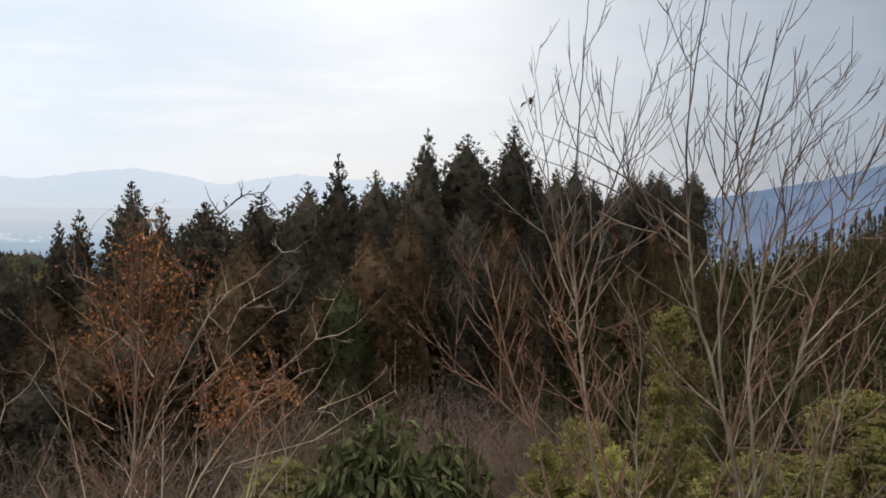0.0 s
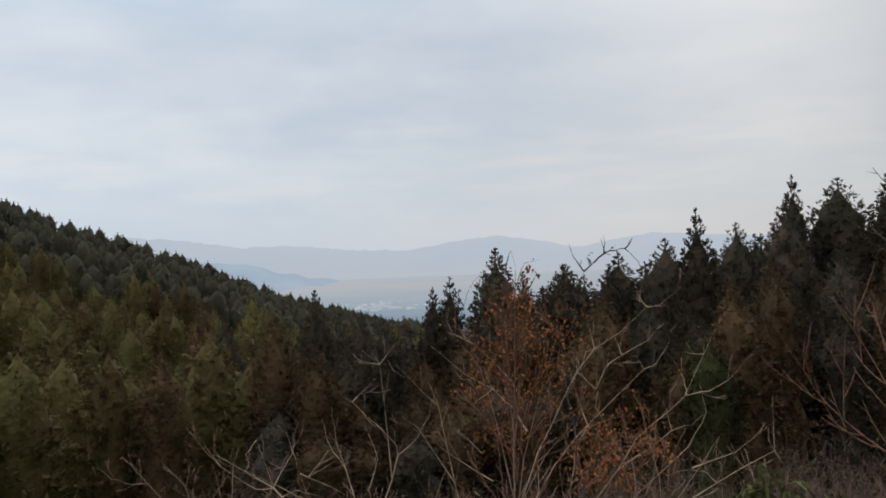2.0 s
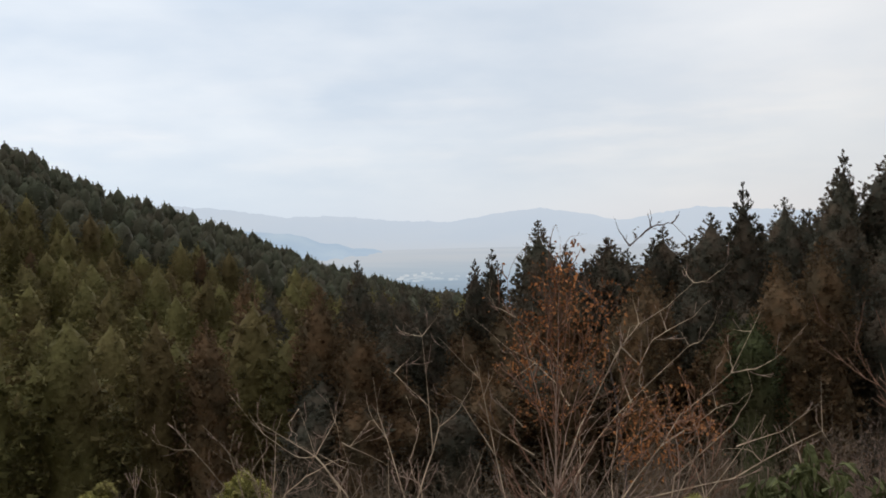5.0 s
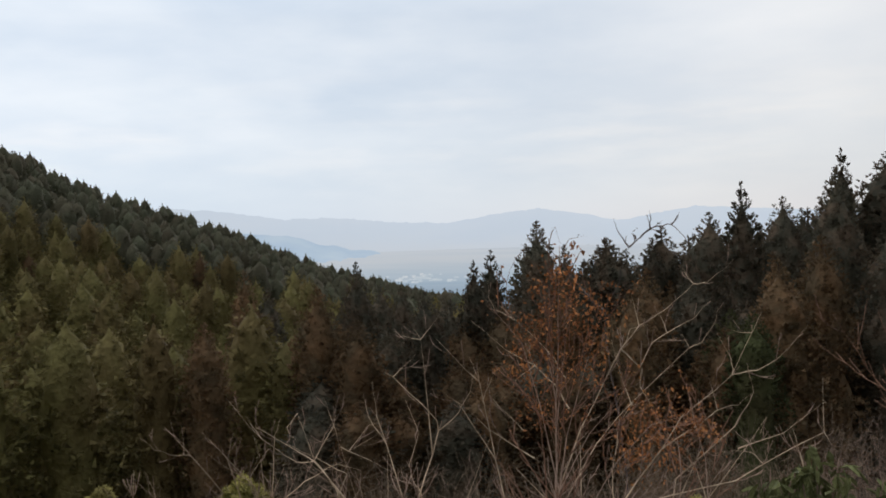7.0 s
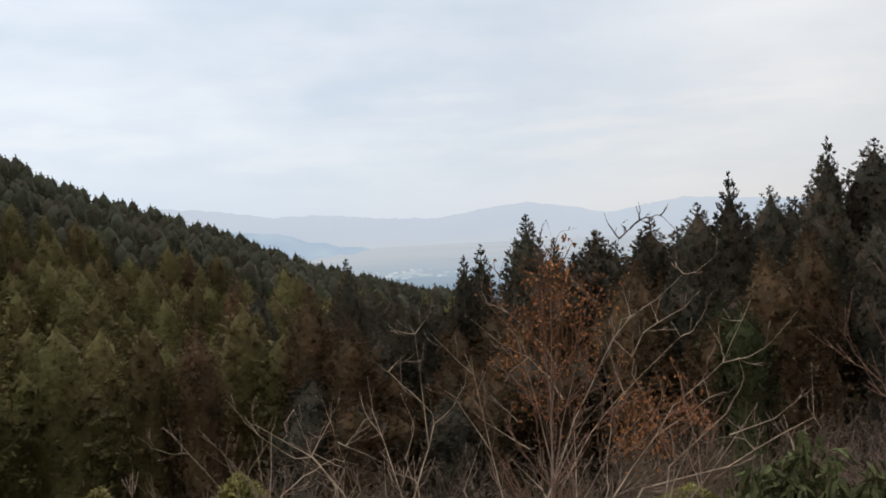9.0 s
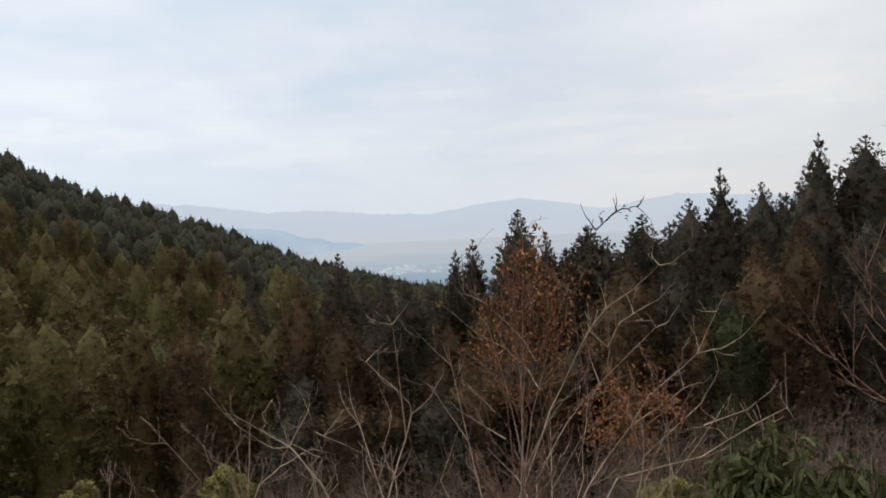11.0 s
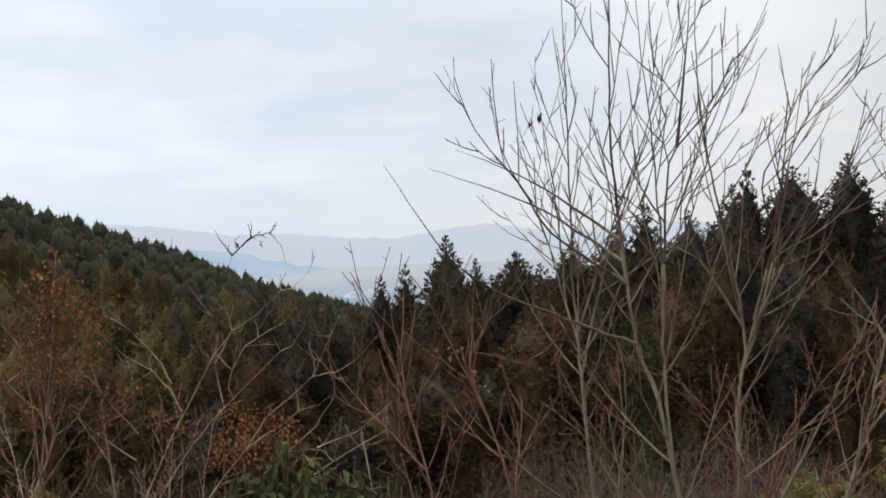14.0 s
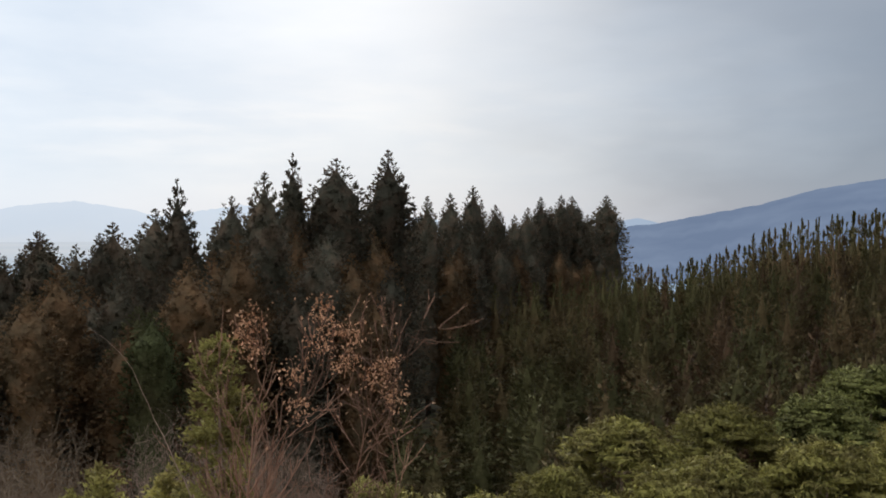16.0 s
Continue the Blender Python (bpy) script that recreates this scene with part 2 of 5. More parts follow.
# twigs darkened in colour as if seen against bright sky
M_DARK_TWIG = bark_material("dark_backlit_twigs", (0.20, 0.13, 0.104), (0.12, 0.077, 0.064), 30)
BACKLIT_TWIGS_FROM = 1.55
M_GREY_TWIG = bark_material("grey_brown_twigs", (0.44, 0.29, 0.21), (0.27, 0.175, 0.125), 30)
M_HAZE_TWIG = bark_material("purple_grey_twigs", (0.33, 0.22, 0.158), (0.20, 0.132, 0.095), 20)
M_SCRUB_TWIG = bark_material("dark_brown_scrub_twigs", (0.25, 0.172, 0.108), (0.16, 0.108, 0.068), 20)
M_GROUND = ground_material()


# ---- mesh helpers ----
class Cloth:
    """Collects vertices and faces of one mesh."""

    def __init__(self):
        self.v, self.f, self.n, self.count = [], [], [], 0

    def add(self, verts, faces, normals=None):
        """normals: one for each corner, for foliage that takes the light as a soft mass."""
        self.v.append(np.asarray(verts, dtype=float).reshape(-1, 3))
        self.n.append(np.zeros_like(self.v[-1]) if normals is None else np.asarray(normals, dtype=float).reshape(-1, 3))
        self.f += [tuple(i + self.count for i in q) for q in faces]
        self.count += len(self.v[-1])

    def tube(self, points, radii, sides=5, tip=True):
        """A tapered branch along the points."""
        p = np.asarray(points, dtype=float)
        k = len(p)
        d = np.gradient(p, axis=0)
        d /= np.linalg.norm(d, axis=1)[:, None] + 1e-9
        ref = np.array((0.31, 0.87, 0.11))
        u = np.cross(d, ref)
        u /= np.linalg.norm(u, axis=1)[:, None] + 1e-9
        w = np.cross(d, u)
        a = np.arange(sides) * 2 * np.pi / sides
        ring = u[:, None] * np.cos(a)[None, :, None] + w[:, None] * np.sin(a)[None, :, None]
        v = (p[:, None] + ring * np.asarray(radii)[:, None, None]).reshape(-1, 3)
        f = [(i * sides + j, i * sides + (j + 1) % sides, (i + 1) * sides + (j + 1) % sides, (i + 1) * sides + j) for i in range(k - 1) for j in range(sides)]
        if tip:
            f.append(tuple((k - 1) * sides + j for j in range(sides)))
        self.add(v, f)

    def leaves(self, base, way, length, width, rng, fold=0.0, flat=0.0):
        """A kite-shaped leaf or tuft for each base point."""
        n = len(base)
        side = np.cross(way, np.array([0.0, 0.0, 1.0]) * flat + rng.normal(size=(n, 3)))
        side /= np.linalg.norm(side, axis=1)[:, None] + 1e-9
        up = np.cross(side, way)
        L, W = np.asarray(length).reshape(-1, 1) * np.ones((n, 1)), np.asarray(width).reshape(-1, 1) * np.ones((n, 1))
        mid = base + way * L * 0.45 + up * L * fold
        v = np.stack([base, mid - side * W / 2, base + way * L, mid + side * W / 2], 1).reshape(-1, 3)
        i = np.arange(n) * 4
        self.add(v, list(zip(i, i + 1, i + 2, i + 3)))

    def mesh(self, name, material, smooth=False):
        me = bpy.data.meshes.new(name)
        me.from_pydata(np.concatenate(self.v).tolist() if self.v else [], [], self.f)
        me.materials.append(material)
        if smooth:
            me.polygons.foreach_set("use_smooth", [True] * len(me.polygons))
        me.update()
        normals = np.concatenate(self.n) if self.n else np.zeros((0, 3))
        if normals.any():
            me.polygons.foreach_set("use_smooth", [True] * len(me.polygons))
            me.normals_split_custom_set_from_vertices(normals.tolist())
        return me


def part(name, cloth, material, parent, label="", smooth=False):
    ob = new(name, cloth.mesh(name, material, smooth))
    ob.parent = parent
    if label:
        tagged(ob, label)
    return ob


def unit(v):
    v = np.asarray(v, dtype=float)
    return v / (np.linalg.norm(v, axis=-1, keepdims=True) + 1e-9)


def smooth_path(points, step=0.1):
    """A curve through the points in short steps."""
    p = np.asarray(points, dtype=float)
    q = np.vstack([2 * p[0] - p[1], p, 2 * p[-1] - p[-2]])
    out = []
    for i in range(1, len(q) - 2):
        a, b, c, d = q[i - 1:i + 3]
        k = max(2, int(np.linalg.norm(c - b) / step))
        for t in np.arange(k) / k:
            out.append(0.5 * (2 * b + (c - a) * t + (2 * a - 5 * b + 4 * c - d) * t * t + (3 * b - a - 3 * c + d) * t ** 3))
    out.append(p[-1])
    return np.array(out)


# ---- the land ----
RAD = np.array([0, 2.6, 4, 6, 10, 15, 25, 40, 60, 100, 200, 400, 900, 2000, 2700, 4700, 4900], dtype=float)
DROP = np.array([0, 0, -0.7, -1.7, -3.4, -5.4, -9.6, -14.5, -17.5, -18.5, -20, -48, -130, -150, -148, -60, -55], dtype=float)
RIDGE_AZ = np.array([-80, -60, -50, -43.5, -37, -30.8, -24, -18], dtype=float)
RIDGE_EL = np.array([11.1, 8.1, 5.72, 2.58, 0.33, -2.35, -4.2, -5.1], dtype=float)
RIDGE_R = np.array([200, 215, 235, 255, 280, 310, 340, 360], dtype=float)


def land(x, y):
    """Height of the ground."""
    r, az = math.hypot(x, y), math.degrees(math.atan2(x, y))
    z = float(np.interp(r, RAD, DROP))
    if -100 < az < -14 and 45 < r < 900:
        rr = float(np.interp(az, RIDGE_AZ, RIDGE_R))
        top = 1.6 + rr * math.tan(radians(float(np.interp(az, RIDGE_AZ, RIDGE_EL)))) - 12.0
        rise = np.interp(r, [45, 60, rr, rr + 60, 900], [np.interp(45, RAD, DROP), -18, top, top - 8, -130])
        k = min(1.0, max(0.0, (-14 - az) / 12)) * min(1.0, (r - 45) / 25)
        z = z * (1 - k) + float(rise) * k
    if az > 8 and 30 < r < 400:
        k = min(1.0, (az - 8) / 22) * min(1.0, (r - 30) / 40) * min(1.0, (400 - r) / 200)
        z += 1.5 * k
    if r > 3 and r < 900:
        z += noise.noise(Vector((x, y, 0)) * 0.09) * min(0.8, (r - 3) * 0.08)
    return z


def make_ground():
    me = bpy.data.meshes.new("ground")
    radii = [0.0] + [1.2 * 1.068 ** i for i in range(140)]
    radii = [r for r in radii if r < 4880] + [4900.0]
    seg = 220
    verts, faces, far = [(0, 0, 0)], [], []
    for r in radii[1:]:
        for s in range(seg):
            a = 2 * math.pi * s / seg
            x, y = r * math.sin(a), r * math.cos(a)
            behind = 0.5 - 0.5 * math.cos(a)
            z = land(x, y)
            if r < 900:
                z = z * (1 - behind) ** 0.8 + behind * min(40.0, 0.22 * max(0.0, r - 5))
            verts.append((x, y, z))
    for s in range(seg):
        faces.append((0, 1 + (s + 1) % seg, 1 + s))
        far.append(0)
    for i in range(len(radii) - 2):
        for s in range(seg):
            a, b = 1 + i * seg + s, 1 + i * seg + (s + 1) % seg
            faces.append((a, b, b + seg, a + seg))
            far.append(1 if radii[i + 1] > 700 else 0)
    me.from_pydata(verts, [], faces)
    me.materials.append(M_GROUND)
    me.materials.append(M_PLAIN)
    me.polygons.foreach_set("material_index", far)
    me.polygons.foreach_set("use_smooth", [True] * len(me.polygons))
    me.update()
    return tagged(new("ground", me), "wooded mountain slope of brown leaf litter falling to a hazy valley plain", "ground", kind="structure")


# glowing plain; haze that pales it with distance is painted into the stops
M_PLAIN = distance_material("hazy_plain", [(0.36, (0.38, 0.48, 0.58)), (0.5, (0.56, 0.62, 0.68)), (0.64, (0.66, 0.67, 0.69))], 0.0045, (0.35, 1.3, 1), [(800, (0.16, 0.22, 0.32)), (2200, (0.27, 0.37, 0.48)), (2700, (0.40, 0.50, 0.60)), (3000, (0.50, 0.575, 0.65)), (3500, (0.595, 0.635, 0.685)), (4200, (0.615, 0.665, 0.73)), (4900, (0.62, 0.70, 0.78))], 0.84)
make_ground()


def far_ridge(name, label, skyline, dist, foot, material, rough, seed, deep=0.16):
    """A distant range: its skyline is given as (azimuth, elevation) in degrees; a slope runs down from it towards the viewer."""
    az = np.arange(skyline[0][0], skyline[-1][0] + 0.01, 0.1)
    el = np.interp(az, *zip(*skyline))
    verts, faces = [], []
    rows = 7
    for a, e in zip(az, el):
        h = 1.6 + dist * math.tan(radians(e)) + rough * dist * (noise.noise(Vector((a * 1.3, seed, 0))) * 0.6 + noise.noise(Vector((a * 4.1, seed, 3))) * 0.3 + noise.noise(Vector((a * 11, seed, 7))) * 0.12)
        for k in range(rows):
            t = k / (rows - 1)
            d = dist * (1 - deep * t)
            z = h * (1 - t) ** 1.3 + foot * (1 - (1 - t) ** 1.3) + (noise.noise(Vector((a * 2, t * 5, seed))) * 12 if 0 < k < rows - 1 else 0)
            verts.append((d * math.sin(radians(a)), d * math.cos(radians(a)), z))
    for i in range(len(az) - 1):
        for k in range(rows - 1):
            a = i * rows + k
            faces.append((a, a + rows, a + rows + 1, a + 1))
    me = bpy.data.meshes.new(name)
    me.from_pydata(verts, [], faces)
    me.materials.append(material)
    me.polygons.foreach_set("use_smooth", [True] * len(me.polygons))
    return tagged(new(name, me), label, "mountain range", kind="structure")


# these ranges glow, with the blue and paleness of haze painted in
M_FAR = distance_material("haze_blue_range", [(0.4, (0.61, 0.705, 0.83)), (0.6, (0.665, 0.74, 0.835))], 0.0022, (1, 1, 3), [(4000, (0.65, 0.69, 0.745)), (4350, (0.63, 0.70, 0.79)), (4850, (0.665, 0.74, 0.838))], 0.72)
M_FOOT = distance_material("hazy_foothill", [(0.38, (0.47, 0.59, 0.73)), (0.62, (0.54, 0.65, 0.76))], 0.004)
# the nearer heights glow too; their blue is painted air haze
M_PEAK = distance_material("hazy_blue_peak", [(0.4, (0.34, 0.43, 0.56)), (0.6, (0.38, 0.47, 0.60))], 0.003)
M_BLUE = distance_material("haze_blue_mountain", [(0.38, (0.16, 0.215, 0.325)), (0.62, (0.195, 0.255, 0.37))], 0.0035, (1, 1, 2))
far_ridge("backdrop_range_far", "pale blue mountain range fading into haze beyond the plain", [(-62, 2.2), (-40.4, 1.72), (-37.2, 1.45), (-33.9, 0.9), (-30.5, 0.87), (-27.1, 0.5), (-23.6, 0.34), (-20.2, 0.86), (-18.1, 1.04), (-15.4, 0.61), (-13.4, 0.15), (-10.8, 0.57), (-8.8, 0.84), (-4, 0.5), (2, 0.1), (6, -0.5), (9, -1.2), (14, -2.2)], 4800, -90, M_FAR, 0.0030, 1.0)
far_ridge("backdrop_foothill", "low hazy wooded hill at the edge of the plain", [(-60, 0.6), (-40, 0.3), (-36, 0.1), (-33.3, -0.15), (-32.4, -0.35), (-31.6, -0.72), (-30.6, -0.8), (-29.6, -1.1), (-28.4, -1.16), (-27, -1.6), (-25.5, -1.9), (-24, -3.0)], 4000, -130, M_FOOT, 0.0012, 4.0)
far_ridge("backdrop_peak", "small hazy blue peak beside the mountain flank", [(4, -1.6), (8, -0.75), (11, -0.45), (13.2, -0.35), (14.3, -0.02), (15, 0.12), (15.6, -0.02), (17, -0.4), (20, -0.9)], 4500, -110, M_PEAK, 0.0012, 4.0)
far_ridge("backdrop_mountain_side", "mountain flank slate-blue with haze rising under dark cloud", [(10, -2.0), (13, -0.9), (14.6, -0.35), (16, -0.25), (18.9, 0.32), (22, 0.9), (25, 1.75), (28.5, 2.3), (34, 3.3), (45, 4.5), (60, 5.0)], 3600, -210, M_BLUE, 0.0016, 9.0, 0.6)


# ---- conifers ----
def crown_profile(down, radius, soft):
    """Crown radius at a distance below the tip: quick to widen, then nearly straight."""
    return radius * (1 - np.exp(-np.asarray(down) / soft)) * (0.74 + 0.026 * np.asarray(down))


def ball():
    """Corners and faces of a twenty-sided body."""
    g = (1 + 5 ** 0.5) / 2
    v = unit(np.array([(-1, g, 0), (1, g, 0), (-1, -g, 0), (1, -g, 0), (0, -1, g), (0, 1, g), (0, -1, -g), (0, 1, -g), (g, 0, -1), (g, 0, 1), (-g, 0, -1), (-g, 0, 1)]))
    f = [(i, j, k) for i, j, k in itertools.combinations(range(12), 3) if np.ptp([v[i] @ v[j], v[j] @ v[k], v[i] @ v[k]]) < 1e-6 and v[i] @ v[j] > 0.4]
    return v, [(i, j, k) if np.cross(v[j] - v[i], v[k] - v[i]) @ v[i] > 0 else (i, k, j) for i, j, k in f]


BALL_V, BALL_F = ball()


def clumps(cloth, rng, centres, sizes, flat, uneven=0.3):
    """Small uneven bodies of dense foliage."""
    n = len(centres)
    rough = 1 + rng.uniform(-uneven, uneven, (n, 12, 1))
    v = BALL_V[None] * rough * np.asarray(sizes).reshape(-1, 1, 1) * np.asarray(flat).reshape(1, 1, 3) + np.asarray(centres)[:, None]
    cloth.add(v.reshape(-1, 3), [(o + i, o + j, o + k) for o in range(0, 12 * n, 12) for i, j, k in BALL_F])


def needles(cloth, rng, base, way, length, width, facing=None):
    """Pointed tufts of needles; facing: the side of the bough on which each one lies."""
    side = unit(np.cross(way, rng.normal(size=base.shape)))
    L, W = np.asarray(length).reshape(-1, 1), np.asarray(width).reshape(-1, 1)
    if facing is not None:
        side = side * np.where((np.cross(side, way) * facing).sum(1) < 0, -1.0, 1.0)[:, None]
    v = np.stack([base - side * W / 2, base + side * W / 2, base + way * L], 1).reshape(-1, 3)
    i = np.arange(len(base)) * 3
    cloth.add(v, list(zip(i, i + 1, i + 2)), None if facing is None else np.repeat(facing, 3, axis=0))


def lump_field(rng, size):
    """A smooth uneven field over space, about -1 to 1, with lumps of the given size."""
    way = unit(rng.normal(size=(9, 3))) * (6.28 / (size * rng.uniform(1.2, 2.6, (9, 1))))
    phase = rng.random(9) * 6.28
    return lambda p: np.sin(p @ way.T + phase).sum(1) / 3.6


def fill_crown(cloth, rng, shape):
    """A conifer's crown: boughs in whorls round the trunk, each a plume of needle tufts, over a lumpy heart of dead twigs."""
    height, radius, soft = shape["height"], shape["radius"], shape["soft"]
    length = height * (1 - shape.get("crown_from", 0.08))
    n, whorl, tufts, tuft = shape["boughs"], shape.get("whorl", 0.0), shape["tufts"], shape["tuft"]
    field = lump_field(rng, 1.1)
    # the heart, which starts below the open tip
    rings, seg = shape.get("core", (12, 8))
    i, k = np.divmod(np.arange(rings * seg), seg)
    down = shape.get("open", 1.9) + (length - shape.get("open", 1.9)) * (i / (rings - 1)) ** 1.4
    a = 2 * math.pi * (k + 0.5 * (i % 2)) / seg
    r = crown_profile(down, radius, soft) * shape.get("heart", 0.54) * np.interp(down, [3.0, 7.0], [1.0, 0.74]) * np.clip((down - shape.get("open", 1.9)) / shape.get("ramp", 2.6) + 0.03, 0.03, 1.0)
    r = np.maximum(r * (1 + 0.16 * field(np.column_stack([np.cos(a) * r, np.sin(a) * r, -down])) + 0.1 * np.sin(down * 5.0 + a * 3)), 0.01)
    faces = [(i * seg + k, (i + 1) * seg + k, (i + 1) * seg + (k + 1) % seg, i * seg + (k + 1) % seg) for i in range(rings - 1) for k in range(seg)]
    cloth.add(np.column_stack([np.cos(a) * r, np.sin(a) * r, height - down]), faces + [tuple(range(seg))])
    # the boughs, closer together high up, where the crown stands free
    s = np.linspace(0.12, length, 400)
    dense = np.cumsum(np.clip(crown_profile(s, 1.0, soft), 0.34, 1.0) * (0.22 + 0.78 * np.exp(-s / 5.0)))
    down = np.interp((np.arange(n) + rng.random(n)) / n, dense / dense[-1], s)
    if whorl:
        down = np.maximum(0.1, (np.round(down / whorl) + rng.normal(0, 0.17, n)) * whorl)
    a = np.arange(n) * 2.39996 + rng.normal(0, 0.4, n)
    L = crown_profile(down, radius, soft) * rng.uniform(0.86, 1.05, n) * (1 + 0.1 * np.sin(a * 2 + down * 0.5 + 1)) + 0.05
    out = np.column_stack([np.cos(a), np.sin(a), np.zeros(n)])
    slope = np.interp(down, [0.0, 2.5, 7.0], shape.get("lift", (0.9, 0.35, -0.1)))
    tip = out * L[:, None] + np.column_stack([np.zeros(n), np.zeros(n), height - down])
    root = np.column_stack([np.zeros(n), np.zeros(n), height - down - slope * L])
    # tufts in a dense plume towards the end of each bough
    weight = (L + 0.2) * (0.14 + 0.86 * np.exp(-down / shape.get("deep", 6.5)))
    b = rng.choice(n, tufts, p=weight / weight.sum())
    q = np.where(rng.random(tufts) < 0.34, rng.uniform(0.3, 0.8, tufts), 1.0 - 0.45 * rng.random(tufts) ** 1.5)
    axis = root[b] + (tip[b] - root[b]) * q[:, None]
    axis[:, 2] -= 0.16 * L[b] * np.sin(np.minimum(q, 1.0) * math.pi)
    ball = unit(rng.normal(size=(tufts, 3)) + out[b] * 0.35 + [0, 0, 0.3])
    wide = shape.get("plump", 1.0) * (0.04 + 0.16 * L[b]) * rng.uniform(0.55, 1.1, tufts)
    off = ball * wide[:, None] * [1, 1, shape.get("flat", 0.85)]
    way = unit(out[b] * 0.5 + ball * 0.5 + [0, 0, shape.get("up", 0.4)] + rng.normal(size=(tufts, 3)) * 0.4)
    size = tuft * rng.uniform(0.6, 1.3, tufts) * np.clip(0.5 + 0.14 * down[b], 0.5, 1.0)
    facing = unit(ball * 0.8 + out[b] * 0.5 + [0, 0, 0.5])
    needles(cloth, rng, axis + off - way * size[:, None] * 0.45, way, size, size * shape.get("broad", 0.75), facing)
    # the leader
    k = 26
    t = rng.random(k) ** 1.2
    w = unit(np.column_stack([rng.normal(0, 0.3, k), rng.normal(0, 0.3, k), np.full(k, 0.8)]))
    at = np.column_stack([rng.normal(0, 0.02, k), rng.normal(0, 0.02, k), height - 0.1 - t * shape.get("leader", 1.0)])
    needles(cloth, rng, at, w, tuft * (0.5 + 0.4 * t), tuft * 0.3 * np.ones(k), unit(w * [1, 1, 0] + [0, 0, 0.5]))


def conifer(name, label, material, seed, shape, group="", category="conifer"):
    """A conifer standing on the origin: trunk and crown."""
    rng = np.random.default_rng(seed)
    height = shape["height"]
    tree = tagged(new(name), label, category, group)
    c = Cloth()
    zz = np.linspace(-0.8, height * 1.0, 9)
    c.tube(np.column_stack([np.cumsum(rng.normal(0, 0.008, (9, 2)), 0) * (1 - zz / height)[:, None], zz]), np.interp(zz, [-0.8, 0.5, height], [height * 0.0125, height * 0.010, 0.012]), 6)
    part("trunk", c, M_BARK, tree, smooth=True)
    c = Cloth()
    fill_crown(c, rng, shape)
    part("crown", c, material, tree, smooth=True)
    return tree


def stand_at(tree, x, y, top, radius, height0, radius0, spin, used):
    """Places a copy of a conifer so that its tip is at the height top."""
    z = land(x, y)
    h = max(6.0, top - z)
    k = radius / radius0
    m = Matrix.LocRotScale((x, y, top - h), Euler((0, 0, spin)), (k, k, h / height0))
    if used:
        sx, sy, sz = tree.scale
        return copy_thing(tree, m @ Matrix.Diagonal((1 / sx, 1 / sy, 1 / sz, 1)))
    tree.matrix_basis = m
    return tree


H0, R0 = 20.0, 2.3
CEDAR = dict(height=H0, radius=R0, soft=2.7, crown_from=0.1, boughs=540, tufts=6700, tuft=0.23, whorl=0.3, core=(20, 10), up=0.6, plump=0.9, broad=0.95, heart=0.76, open=0.9, ramp=1.7)
CEDAR_KINDS = {
    "c": [conifer("cedar", "tall dark cedar with a pointed crown in a dense stand", M_CEDAR, 11 + i, CEDAR, "cedar stand") for i in range(3)],
    "r": [conifer("cedar", "tall dark cedar with a rounded bushy top", M_CEDAR, 21 + i, dict(CEDAR, soft=1.9, open=0.6), "cedar stand") for i in range(2)],
    "s": [conifer("cedar", "slender spire-topped dark cedar above its neighbours", M_CEDAR, 31, dict(CEDAR, soft=2.9, whorl=0.62, open=1.1, heart=0.66), "cedar stand")],
    "b": [conifer("cedar", "cedar with winter-brown needles at the front of the stand", M_CEDAR_BROWN, 41 + i, dict(CEDAR, soft=2.6, boughs=560, tufts=6900, tuft=0.22, crown_from=0.08), "cedar stand") for i in range(2)],
    "d": [conifer("cedar", "tall dark cedar deep in a dense stand", M_CEDAR, 71 + i, dict(CEDAR, soft=2.2 + 0.5 * i, boughs=240, tufts=2900, tuft=0.34, core=(10, 8), plump=1.1, heart=0.6), "cedar stand") for i in range(2)],
    "g": [conifer("cedar", "smaller fresh green cedar among brown ones", M_CEDAR_GREEN, 51, dict(CEDAR, soft=1.8, boughs=560, tufts=6900, tuft=0.22, crown_from=0.08), "cedar stand")],
}
cedar_used = set()
cedar_rng = random.Random(5)


def cedar(x, y, top, radius, kind):
    i = cedar_rng.randrange(len(CEDAR_KINDS[kind]))
    stand_at(CEDAR_KINDS[kind][i], x, y, top, radius * 1.13, H0, R0, cedar_rng.random() * 6.28, (kind, i) in cedar_used)
    cedar_used.add((kind, i))


# x, y, height of the tip, crown radius
STAND_NEAR = [
    (-25.9, 45.9, -0.0, 0.8, 'c'),
    (-27.8, 55.2, -1.9, 0.6, 'r'),
    (-21.3, 45.0, -1.6, 0.8, 'r'),
    (-35.1, 66.1, -2.7, 0.9, 'r'),
    (-23.7, 52.7, -2.5, 0.9, 'r'),
    (-20.8, 50.8, -0.2, 0.7, 'c'),
    (-24.2, 62.4, 0.1, 0.9, 's'),
    (-18.4, 55.5, 2.0, 1.4, 'c'),
    (-17.8, 59.3, 0.4, 0.9, 'c'),
    (-14.9, 59.1, 0.8, 1.5, 'r'),
    (-13.1, 67.7, 1.3, 1.9, 'c'),
    (-9.1, 63.3, 2.2, 1.4, 'r'),
    (-6.4, 57.5, 3.9, 1.0, 's'),
    (-4.8, 66.7, 3.1, 1.2, 'r'),
    (-3.7, 68.8, 2.3, 0.8, 'r'),
    (-3.0, 74.9, 2.5, 0.9, 'c'),
]
